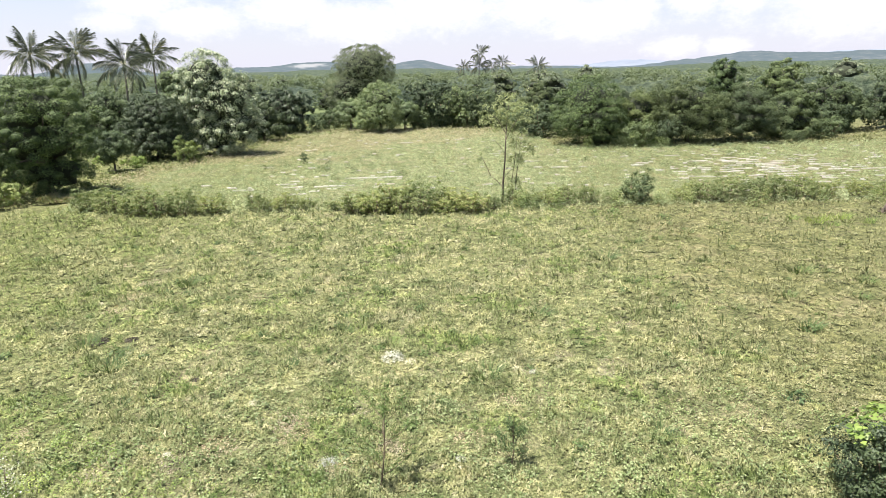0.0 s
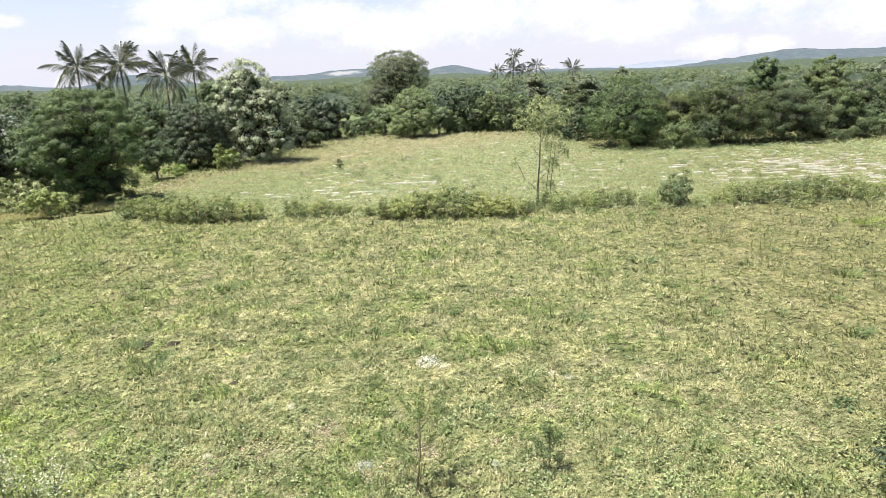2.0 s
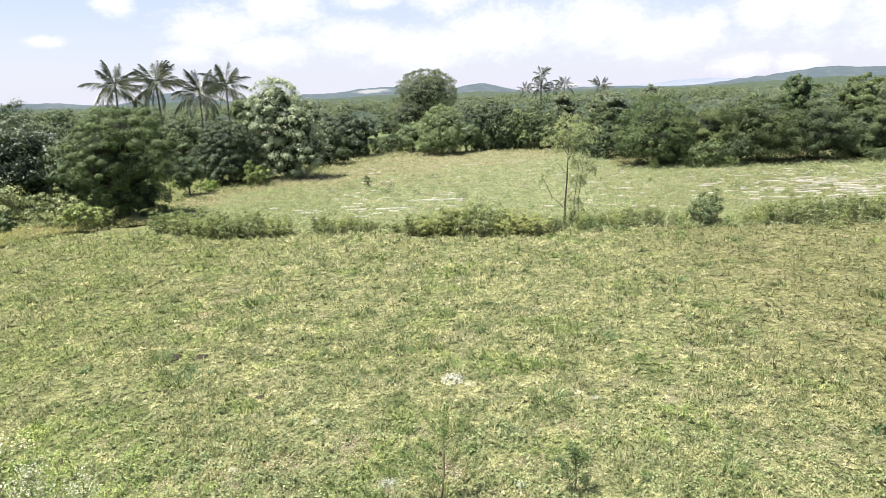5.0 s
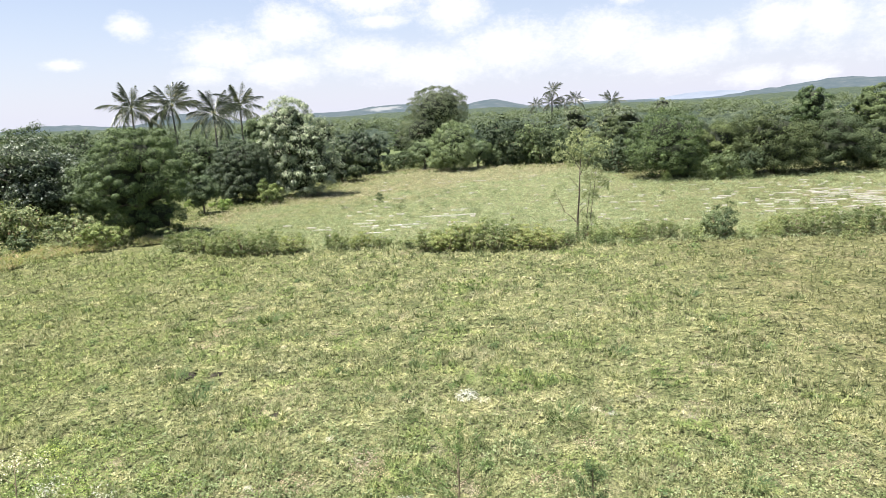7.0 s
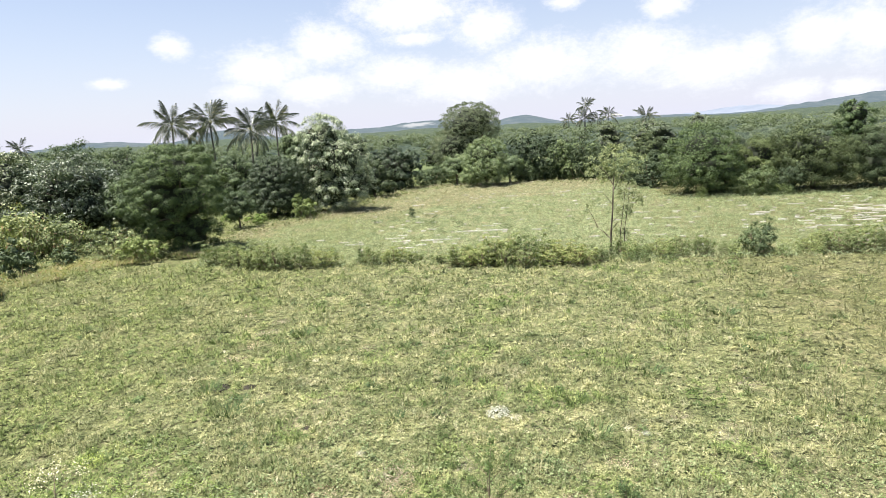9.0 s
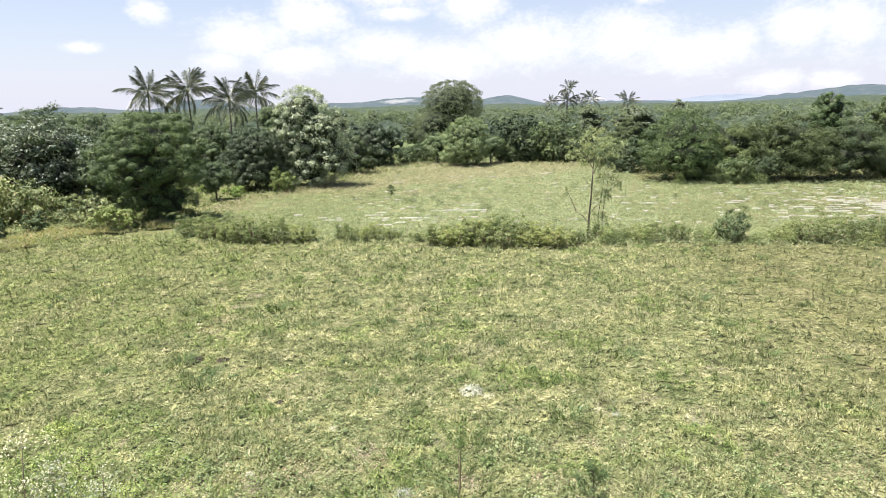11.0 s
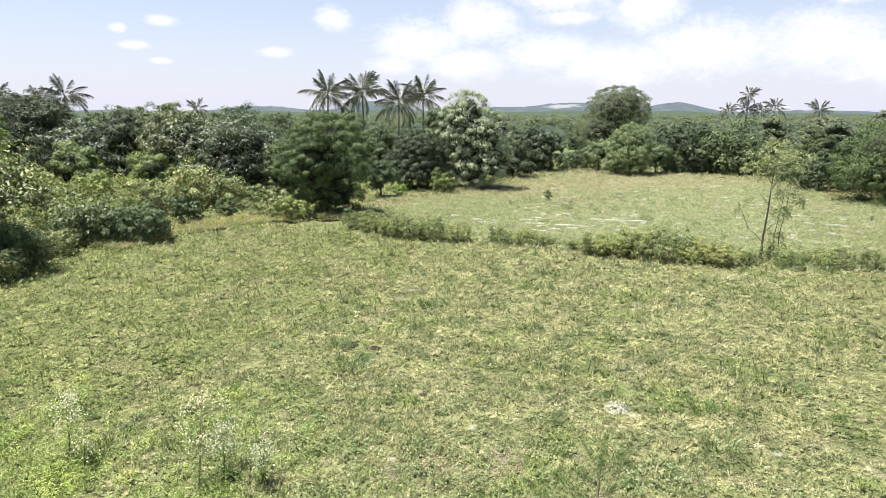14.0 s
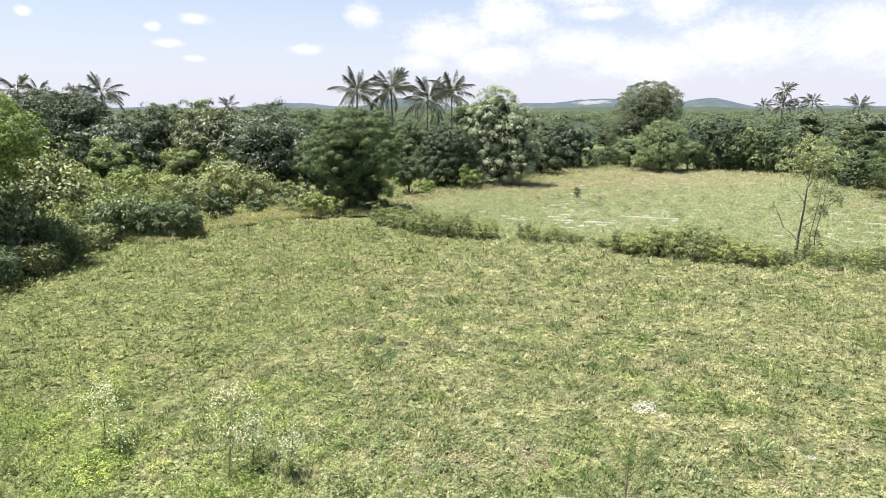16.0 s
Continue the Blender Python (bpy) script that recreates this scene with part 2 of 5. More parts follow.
def grass_material():
    k = Mat("grass_and_creeping_leaves")
    r = k.geo("Random Per Island")
    green = k.ramp(r, [(0.0, (0.17, 0.185, 0.08)), (0.3, (0.25, 0.266, 0.124)), (0.68, (0.335, 0.345, 0.178)), (0.9, (0.385, 0.385, 0.215)), (1.0, (0.44, 0.42, 0.27))])
    straw = k.ramp(r, [(0.0, (0.24, 0.215, 0.125)), (0.35, (0.325, 0.295, 0.185)), (0.7, (0.405, 0.37, 0.252)), (0.92, (0.455, 0.42, 0.305)), (1.0, (0.51, 0.475, 0.365))])
    sep = k.n("ShaderNodeSeparateXYZ")
    k.link(k.geo("Position"), sep.inputs[0])
    east = k.span(sep.outputs[0], 3.0, 10.0)
    west = k.span(sep.outputs[0], -5.0, -15.0)
    lush = k.ramp(r, [(0.0, (0.115, 0.158, 0.0495)), (0.5, (0.213, 0.263, 0.0935)), (1.0, (0.368, 0.409, 0.171))])
    c = k.mix(k.math("MULTIPLY", k.span(k.noise(0.45, 6.0, 0.7), 0.51, 0.7), k.math("SUBTRACT", 0.8, k.math("MULTIPLY", west, 0.25))), green, straw)
    pos = k.n("ShaderNodeVectorMath")
    pos.operation = "ADD"
    k.link(k.geo("Position"), pos.inputs[0])
    pos.inputs[1].default_value = (31.0, 17.0, 0.0)
    corner = k.math("MULTIPLY", k.span(k.math("ADD", sep.outputs[0], k.math("MULTIPLY", sep.outputs[1], 1.2)), 9.0, -3.0), 0.12)
    corner = k.math("ADD", corner, k.math("MULTIPLY", west, 0.09))
    c = k.mix(k.span(k.math("ADD", k.noise(0.5, 4.0, 0.6, pos.outputs[0]), corner), 0.53, 0.62), c, lush)
    tuft = k.ramp(k.noise(14.0, 4.0, 0.75), [(0.36, (0.75, 0.78, 0.73)), (0.5, (1.0, 1.01, 1.0)), (0.64, (1.2, 1.18, 1.18))])
    c = k.mix(1.0, c, tuft, "MULTIPLY")
    mottle = k.ramp(k.noise(1.1, 5.0, 0.7, k.geo("Position")), [(0.36, (0.55, 0.63, 0.53)), (0.5, (0.98, 0.99, 0.97)), (0.64, (1.3, 1.26, 1.22))])
    c = k.mix(1.0, c, mottle, "MULTIPLY")
    heap = k.ramp(k.noise(3.0, 3.0, 0.6), [(0.38, (0.6, 0.69, 0.58)), (0.5, (0.98, 0.99, 0.97)), (0.62, (1.3, 1.26, 1.26))])
    c = k.mix(1.0, c, heap, "MULTIPLY")
    c = k.mix(k.math("MULTIPLY", west, 0.28), c, k.ramp(r, [(0.0, (0.13, 0.135, 0.05)), (0.5, (0.225, 0.23, 0.095)), (1.0, (0.34, 0.34, 0.16))]))
    c = k.mix(k.math("MULTIPLY", east, 0.55), c, k.ramp(r, [(0.0, (0.1, 0.1, 0.042)), (0.5, (0.2, 0.193, 0.09)), (1.0, (0.31, 0.29, 0.155))]))
    return k.leafy(c, 0.7, 0.18, 0.15, (1.02, 1.04, 0.85))


M_GRASS = grass_material()


def field_material():
    k = Mat("pale_field_weeds")
    r = k.geo("Random Per Island")
    green = k.ramp(r, [(0.0, (0.252, 0.319, 0.159)), (0.5, (0.364, 0.431, 0.237)), (1.0, (0.47, 0.532, 0.319))])
    straw = k.ramp(r, [(0.0, (0.374, 0.325, 0.207)), (0.5, (0.473, 0.418, 0.28)), (1.0, (0.594, 0.539, 0.386))])
    sep = k.n("ShaderNodeSeparateXYZ")
    k.link(k.geo("Position"), sep.inputs[0])
    far = k.math("MULTIPLY", k.math("SUBTRACT", sep.outputs[1], 45.0), 0.016)
    west = k.math("MULTIPLY", k.math("ADD", sep.outputs[0], 6.0), -0.018)
    bias = k.math("ADD", far, west)
    c = k.mix(k.span(k.math("ADD", k.noise(0.22, 5.0, 0.65), k.math("MINIMUM", bias, 0.2)), 0.52, 0.68), green, straw)
    clump = k.ramp(k.noise(1.6, 3.0, 0.65), [(0.36, (0.62, 0.68, 0.6)), (0.5, (0.97, 0.98, 0.97)), (0.64, (1.18, 1.17, 1.15))])
    c = k.mix(1.0, c, clump, "MULTIPLY")
    return k.leafy(c, 0.7, 0.2, 0.12, (1.05, 1.1, 0.85))


M_TALL = field_material()


def ground_material():
    k = Mat("dry_earth_with_short_turf")
    fine, mid, wide = k.noise(9.0, 6.0, 0.7), k.noise(1.3, 5.0, 0.6), k.noise(0.3, 4.0)
    earth = k.ramp(fine, [(0.3, (0.13, 0.115, 0.07)), (0.7, (0.28, 0.25, 0.165))])
    turf = k.ramp(fine, [(0.3, (0.08, 0.088, 0.037)), (0.5, (0.14, 0.146, 0.067)), (0.7, (0.21, 0.208, 0.108))])
    c = k.mix(k.math("MULTIPLY", k.span(mid, 0.52, 0.74), 0.8), turf, earth)
    dry = k.ramp(fine, [(0.3, (0.14, 0.13, 0.07)), (0.7, (0.27, 0.245, 0.15))])
    place = k.n("ShaderNodeSeparateXYZ")
    k.link(k.geo("Position"), place.inputs[0])
    c = k.mix(k.math("MULTIPLY", k.span(wide, 0.5, 0.7), k.math("SUBTRACT", 0.85, k.math("MULTIPLY", k.span(place.outputs[0], -5.0, -15.0), 0.6))), c, dry)
    micro = k.noise(30.0, 4.0, 0.75)
    c = k.mix(1.0, c, k.ramp(micro, [(0.4, (0.45, 0.48, 0.44)), (0.5, (1.0, 1.0, 1.0)), (0.6, (1.6, 1.55, 1.5))]), "MULTIPLY")
    sep = k.n("ShaderNodeSeparateXYZ")
    k.link(k.geo("Position"), sep.inputs[0])
    mottle = k.ramp(k.noise(1.1, 5.0, 0.7, k.geo("Position")), [(0.36, (0.63, 0.68, 0.6)), (0.5, (1.0, 1.01, 1.0)), (0.64, (1.33, 1.3, 1.25))])
    c = k.mix(1.0, c, mottle, "MULTIPLY")
    heap = k.ramp(k.noise(5.5, 3.0, 0.6), [(0.41, (0.71, 0.74, 0.69)), (0.5, (1.02, 1.03, 1.02)), (0.6, (1.26, 1.25, 1.25))])
    c = k.mix(1.0, c, heap, "MULTIPLY")
    c = k.mix(1.0, c, k.ramp(k.span(sep.outputs[0], -4.0, -15.0), [(0.0, (1.0, 1.0, 1.0)), (1.0, (0.88, 0.9, 0.8))]), "MULTIPLY")
    c = k.mix(1.0, c, k.ramp(k.span(sep.outputs[0], 3.0, 13.0), [(0.0, (1.0, 1.0, 1.0)), (0.6, (0.86, 0.84, 0.78)), (1.0, (0.86, 0.85, 0.8))]), "MULTIPLY")
    scrub = k.ramp(fine, [(0.3, (0.06, 0.085, 0.03)), (0.7, (0.15, 0.18, 0.075))])
    edge = k.math("MULTIPLY", k.math("SUBTRACT", k.noise(0.15, 3.0), 0.5), 14.0)
    c = k.mix(k.span(k.math("ADD", sep.outputs[1], edge), 68.0, 78.0), c, scrub)
    c = k.mix(k.span(k.math("SUBTRACT", edge, sep.outputs[0]), 22.0, 30.0), c, scrub)
    c = k.mix(k.span(sep.outputs[1], 130.0, 260.0), c, k.ramp(wide, [(0.3, (0.05, 0.065, 0.045)), (0.7, (0.1, 0.115, 0.08))]))
    k.surface(c, 0.95, fine, 0.8, 0.06, spec=0.15)
    return k.m


M_GROUND = ground_material()


def film_material():
    k = Mat("dusty_white_mulch_film")
    n1 = k.noise(2.2, 6.0, 0.7)
    k.surface(k.ramp(n1, [(0.38, (0.34, 0.3, 0.23)), (0.55, (0.45, 0.43, 0.38)), (0.78, (0.62, 0.62, 0.59))]), 0.4, n1, 0.6, 0.03, spec=0.5)
    return k.m


M_FILM = film_material()


def hill_material():
    k = Mat("hazed_wooded_hillside")
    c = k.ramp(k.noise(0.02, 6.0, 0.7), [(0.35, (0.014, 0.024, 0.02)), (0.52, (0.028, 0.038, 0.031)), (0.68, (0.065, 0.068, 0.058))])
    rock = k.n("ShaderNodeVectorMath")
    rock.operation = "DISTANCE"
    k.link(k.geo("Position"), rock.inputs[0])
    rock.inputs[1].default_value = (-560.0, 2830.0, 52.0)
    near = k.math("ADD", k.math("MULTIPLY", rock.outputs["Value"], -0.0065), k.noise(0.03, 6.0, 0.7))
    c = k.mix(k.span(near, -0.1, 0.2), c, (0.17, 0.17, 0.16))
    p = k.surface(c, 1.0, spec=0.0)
    # blue glow on the slopes stands in for the haze before them
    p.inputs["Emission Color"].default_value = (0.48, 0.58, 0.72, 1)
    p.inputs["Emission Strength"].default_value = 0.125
    return k.m


M_HILL = hill_material()


def canopy_material():
    k = Mat("hazed_far_crowns")
    fine, mid = k.noise(1.1, 5.0, 0.7), k.noise(0.12, 3.0, 0.6)
    # greens shifted to grey and blue, haze painted into the crowns
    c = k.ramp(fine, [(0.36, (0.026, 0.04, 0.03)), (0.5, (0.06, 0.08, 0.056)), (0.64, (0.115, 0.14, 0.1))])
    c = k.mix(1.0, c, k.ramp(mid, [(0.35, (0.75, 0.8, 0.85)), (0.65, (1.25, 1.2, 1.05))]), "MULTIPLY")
    k.surface(c, 0.95, fine, 0.9, 0.8, spec=0.05)
    return k.m


M_CANOPY = canopy_material()


def ridge_material():
    k = Mat("mountain_in_haze_glow")
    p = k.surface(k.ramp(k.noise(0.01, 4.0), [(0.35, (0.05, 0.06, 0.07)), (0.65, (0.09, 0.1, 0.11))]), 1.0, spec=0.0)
    # the ridge glows pale blue in place of distance haze
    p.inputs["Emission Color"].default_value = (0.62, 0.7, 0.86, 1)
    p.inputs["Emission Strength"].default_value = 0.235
    return k.m


M_RIDGE = ridge_material()


# ---- mesh helpers ----
def mesh_of(name, verts, quads, material):
    """A mesh from arrays of corners and faces, all with the same number of corners."""
    me = bpy.data.meshes.new(name)
    verts, quads = np.asarray(verts, dtype=np.float32), np.asarray(quads, dtype=np.int32)
    me.vertices.add(len(verts))
    me.vertices.foreach_set("co", verts.ravel())
    me.loops.add(quads.size)
    me.loops.foreach_set("vertex_index", quads.ravel())
    me.polygons.add(len(quads))
    me.polygons.foreach_set("loop_start", np.arange(0, quads.size, quads.shape[1], dtype=np.int32))
    me.update(calc_edges=True)
    me.materials.append(material)
    return me


def leaf_quads(c, nrm, size, aspect, rng, along=None):
    """One folded leaf at each place c, facing nrm."""
    n = len(c)
    nrm = nrm / (np.linalg.norm(nrm, axis=1, keepdims=True) + 1e-9)
    t = rng.normal(size=(n, 3)) if along is None else along + rng.normal(size=(n, 3)) * 0.25
    t -= nrm * (t * nrm).sum(1, keepdims=True)
    t /= np.linalg.norm(t, axis=1, keepdims=True) + 1e-9
    b = np.cross(nrm, t)
    L = (size * rng.uniform(0.65, 1.35, n))[:, None]
    w = L * np.reshape(aspect, (-1, 1)) * 0.5
    v = np.stack([c - t * L * 0.5, c + b * w + nrm * w * 0.22, c + t * L * 0.5 - nrm * L * 0.1, c - b * w + nrm * w * 0.22], 1)
    return v.reshape(-1, 3), np.arange(4 * n, dtype=np.int32).reshape(n, 4)


def leaf_tris(c, nrm, size, aspect, rng):
    """One small pointed leaf at each place c, facing nrm."""
    n = len(c)
    nrm = nrm / (np.linalg.norm(nrm, axis=1, keepdims=True) + 1e-9)
    t = rng.normal(size=(n, 3))
    t -= nrm * (t * nrm).sum(1, keepdims=True)
    t /= np.linalg.norm(t, axis=1, keepdims=True) + 1e-9
    b = np.cross(nrm, t)
    L = (size * rng.uniform(0.65, 1.35, n))[:, None]
    w = L * aspect * 0.62
    v = np.stack([c - t * L * 0.4 + b * w, c - t * L * 0.4 - b * w, c + t * L * 0.6 - nrm * L * 0.12], 1)
    return v.reshape(-1, 3), np.arange(3 * n, dtype=np.int32).reshape(n, 3)


def sphere_dirs(rng, n, low=-1.0):
    z = rng.uniform(low, 1.0, n)
    a = rng.uniform(0, 2 * math.pi, n)
    s = np.sqrt(1 - z * z)
    return np.stack([s * np.cos(a), s * np.sin(a), z], 1)


def on_lobes(rng, lobes, n, low, deep=0.86):
    """Places on the outside of a union of lobes, each (x, y, z, rx, ry, rz), and the outward directions there."""
    L = np.array(lobes, dtype=float)
    area = L[:, 3] * L[:, 4] + L[:, 4] * L[:, 5] + L[:, 3] * L[:, 5]
    P, D = [], []
    have = 0
    while have < n:
        w = rng.choice(len(L), 2 * n, p=area / area.sum())
        d = sphere_dirs(rng, 2 * n, low)
        p = L[w, :3] + d * L[w, 3:]
        ok = p[:, 2] > 0.02
        for j in range(len(L)):
            q = (p - L[j, :3]) / L[j, 3:]
            ok &= (w == j) | ((q * q).sum(1) > deep ** 2)
        P.append(p[ok])
        D.append(d[ok])
        have += ok.sum()
    return np.concatenate(P)[:n], np.concatenate(D)[:n]


def crown_mesh(name, material, lobes, clumps, clump_r, per, leaf, aspect, seed, low=-0.9, droop=0.3, bough=1.15, share=3, fill=0.5, loose=0.2, fine=0.7):
    """A crown of boughs, each a heap of leaf clumps, over a filling of inner leaves. Returns the mesh and the clumps' middles."""
    rng = np.random.default_rng(seed)
    leaf, per = leaf * fine, per * 0.95 / fine ** 2
    nb = max(5, int(clumps / share))
    P, D = on_lobes(rng, lobes, nb * 7, low)
    keep = [0]
    gap = np.linalg.norm(P - P[0], axis=1)
    for _ in range(nb - 1):
        c = rng.integers(0, len(P), 14)
        i = c[np.argmax(gap[c])]
        keep.append(i)
        gap = np.minimum(gap, np.linalg.norm(P - P[i], axis=1))
    P, D = P[keep], D[keep]
    br = clump_r * bough * rng.uniform(0.6, 1.3, nb)
    boughs = P - D * br[:, None] * rng.uniform(-0.1, 0.9, nb)[:, None]
    ib = np.arange(clumps) % nb
    e1 = sphere_dirs(rng, clumps, -0.5) + D[ib] * 0.5
    e1 /= np.linalg.norm(e1, axis=1, keepdims=True)
    mids = boughs[ib] + e1 * br[ib][:, None] * np.array([1.0, 1.0, 0.75]) * rng.uniform(0.6, 1.0, clumps)[:, None]
    cr = clump_r * rng.uniform(0.5, 1.2, clumps)
    k = rng.poisson(per, clumps).clip(3)
    idx = np.repeat(np.arange(clumps), k)
    axis = D[ib] * 0.6 + e1 * 0.3 + np.array([0, 0, 0.75])
    axis = (axis / np.linalg.norm(axis, axis=1, keepdims=True))[idx]
    e = sphere_dirs(rng, len(idx))
    side = (e * axis).sum(1, keepdims=True)
    e = np.where(side < -0.3, e - 2 * side * axis, e)
    pos = mids[idx] + e * cr[idx][:, None] * np.array([1.0, 1.0, 0.8]) * rng.uniform(0.72, 1.08, len(idx))[:, None]
    pos[:, 2] -= droop * rng.random(len(idx)) * cr[idx]
    nrm = e * 1.0 + axis * 0.35 + rng.normal(size=e.shape) * loose
    size = np.full(len(idx), leaf)
    m = int(clumps * per * fill * 0.3)
    if m:
        P2, D2 = on_lobes(rng, lobes, m, low, 0.75)
        inner = P2 - D2 * (clump_r * rng.uniform(1.0, 1.9, m))[:, None]
        pos, nrm = np.concatenate([pos, inner]), np.concatenate([nrm, D2 + rng.normal(size=D2.shape) * 0.45])
        size = np.concatenate([size, np.full(m, 1.75 * leaf)])
    pos[:, 2] = pos[:, 2].clip(0.04)
    v, f = leaf_tris(pos, nrm, size, aspect, rng)
    return mesh_of(name, v, f, material), mids


def shade_core(lobes, seed, size=0.66):
    """Closes a crown with a lumpy shape in each lobe, coloured dark as its inner shade."""
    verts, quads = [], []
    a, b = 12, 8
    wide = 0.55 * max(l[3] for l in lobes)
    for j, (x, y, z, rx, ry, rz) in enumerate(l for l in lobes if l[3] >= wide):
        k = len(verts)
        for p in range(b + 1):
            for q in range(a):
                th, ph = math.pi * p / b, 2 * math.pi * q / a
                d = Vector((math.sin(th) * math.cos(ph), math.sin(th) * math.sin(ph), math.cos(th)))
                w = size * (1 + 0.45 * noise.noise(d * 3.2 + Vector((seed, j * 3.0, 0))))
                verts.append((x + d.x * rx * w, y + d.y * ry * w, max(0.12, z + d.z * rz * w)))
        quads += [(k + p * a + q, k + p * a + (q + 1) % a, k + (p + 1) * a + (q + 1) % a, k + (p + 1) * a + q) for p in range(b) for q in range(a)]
    return mesh_of("inner_twig_tangle", verts, quads, M_CROWN_SHADE)


def tube(bm, pts, radii, sides=7):
    rings = []
    pts = [Vector(p) for p in pts]
    for i, p in enumerate(pts):
        d = (pts[min(i + 1, len(pts) - 1)] - pts[max(i - 1, 0)]).normalized()
        a = d.orthogonal().normalized()
        b = d.cross(a)
        rings.append([bm.verts.new(p + (a * math.cos(q) + b * math.sin(q)) * radii[i]) for q in (2 * math.pi * j / sides for j in range(sides))])
    for r0, r1 in zip(rings, rings[1:]):
        best = min(range(sides), key=lambda s: sum((r0[j].co - r1[(j + s) % sides].co).length for j in (0, 1)))
        for j in range(sides):
            bm.faces.new((r0[j], r0[(j + 1) % sides], r1[(j + 1 + best) % sides], r1[(j + best) % sides]))
    bm.faces.new(rings[-1])


def part(name, data, material, parent, label=""):
    """Links a bmesh or a mesh as one mesh object under a thing or a part."""
    if isinstance(data, bmesh.types.BMesh):
        me = bpy.data.meshes.new(name)
        data.to_mesh(me)
        data.free()
        me.materials.append(material)
        for p in me.polygons:
            p.use_smooth = True
        data = me
    ob = new(name, data)
    ob.parent = parent
    return tagged(ob, label)


def wood(rng, h0, r0, mids, limbs, lean=(0, 0)):
    """A tapered trunk that forks into limbs towards some of the crown's clumps."""
    bm = bmesh.new()
    top = Vector((lean[0], lean[1], h0))
    bend = Vector((rng.uniform(-0.06, 0.06), rng.uniform(-0.06, 0.06), 0)) * h0
    pts = [Vector((0, 0, -0.15)), Vector((0, 0, h0 * 0.12)), top * 0.5 + bend, top]
    tube(bm, pts, [r0 * 1.5, r0 * 1.1, r0 * 0.9, r0 * 0.75], 9)
    high = [i for i in range(len(mids)) if mids[i][2] > h0 * 0.9] or list(range(len(mids)))
    for i in rng.choice(high, min(limbs, len(high)), replace=False):
        m = Vector(mids[i])
        s = pts[2].lerp(top, rng.uniform(0.3, 1.0))
        mid = s.lerp(m, 0.5) + Vector((0, 0, 0.12 * (m - s).length))
        tube(bm, [s, mid, s.lerp(m, 0.92)], [r0 * 0.5, r0 * 0.3, r0 * 0.08], 6)
    return bm


def make_tree(name, label, category, material, x, y, lobes, clumps, clump_r, per, leaf, aspect, seed, trunk=(1.5, 0.15), limbs=10, group="", bark=None, **kw):
    rng = np.random.default_rng(seed + 1000)
    t = tagged(new(name), label, category, group)
    t.location = (x, y, 0)
    me, mids = crown_mesh("crown", material, lobes, clumps, clump_r, per, leaf, aspect, seed, **kw)
    part("trunk", wood(rng, trunk[0], trunk[1], mids, limbs), bark or M_BARK, t)
    part("crown", me, material, t)
    part("inner_twig_tangle", shade_core(lobes, seed), M_CROWN_SHADE, t, "dark core painted as the shade inside the crown")
    return t


def make_shrub(name, label, category, material, x, y, r, h, clumps, per, leaf, aspect, seed, stems=9, group="", clump_r=0.2, low=-0.7, spiky=0):
    """A bush: many stems from one root, with leaf clumps round their ends."""
    rng = np.random.default_rng(seed + 2000)
    t = tagged(new(name), label, category, group)
    t.location = (x, y, 0)
    lob = [(0, 0, h * 0.36, r * 0.8, r * 0.8, h * 0.36)]
    for i in range(6):
        q, w = 1.05 * i + rng.uniform(-0.4, 0.4), rng.uniform(0.3, 0.75) * r
        g = rng.uniform(0.55, 1.0) * h
        lob.append((w * math.cos(q), w * math.sin(q), g * 0.72, r * rng.uniform(0.22, 0.4), r * rng.uniform(0.22, 0.4), g * 0.3))
    for i in range(spiky):
        q, w, g = rng.uniform(0, 6.28), r * rng.random() ** 0.5, h * rng.uniform(0.55, 1.05)
        lob.append((w * math.cos(q), w * math.sin(q), g * 0.62, 0.1, 0.1, g * 0.4))
    me, mids = crown_mesh("foliage", material, lob, clumps, clump_r, per, leaf, aspect, seed, low=low, bough=0.9, share=3, fill=0.22, fine=0.88)
    bm = bmesh.new()
    for i in rng.choice(len(mids), min(stems, len(mids)), replace=False):
        m = Vector(mids[i])
        foot = Vector((m.x * 0.25, m.y * 0.25, -0.05))
        tube(bm, [foot, foot.lerp(m, 0.5) + Vector((m.x, m.y, 0)) * 0.08, m], [0.022, 0.016, 0.007], 4)
    part("branching_stem", bm, M_STEM, t)
    part("foliage", me, material, t)
    return t


# ---- ground ----
# hills: azimuth, half width, elevation in degrees
HILLS = [(-60, 30, 0.1), (-37, 3.5, 0.45), (-27.5, 3.0, 0.95), (-17.0, 3.6, 0.4), (-10.3, 4.0, 0.85), (-2.0, 2.8, 0.85), (8.0, 4.0, 0.25), (20.5, 3.2, 0.4), (25.2, 3.4, 0.8), (31.5, 5.0, 0.6), (40, 8.0, 0.6)]


def hill_angle(a):
    return 0.12 + sum(h * math.exp(-((a - m) / w) ** 2) for m, w, h in HILLS)


def rise_at(x, y):
    """The slow climb of the land from the woods to the foot of the hills."""
    d = math.hypot(x, y)
    if d < 260 or y < 0:
        return 0.0
    k = min(1.0, (d - 260) / 1940)
    k = 0.3 * k * k * (3 - 2 * k)
    return k * (EYE + radians(hill_angle(math.degrees(math.atan2(x, y)))) * min(d, 2400))


def bump_at(x, y):
    near = math.exp(-((x / 60) ** 2 + ((y - 20) / 60) ** 2))
    return 0.09 * near * noise.noise((x * 0.22, y * 0.22, 0.0)) + 0.03 * near * noise.noise((x * 0.9, y * 0.9, 3.0)) + rise_at(x, y)


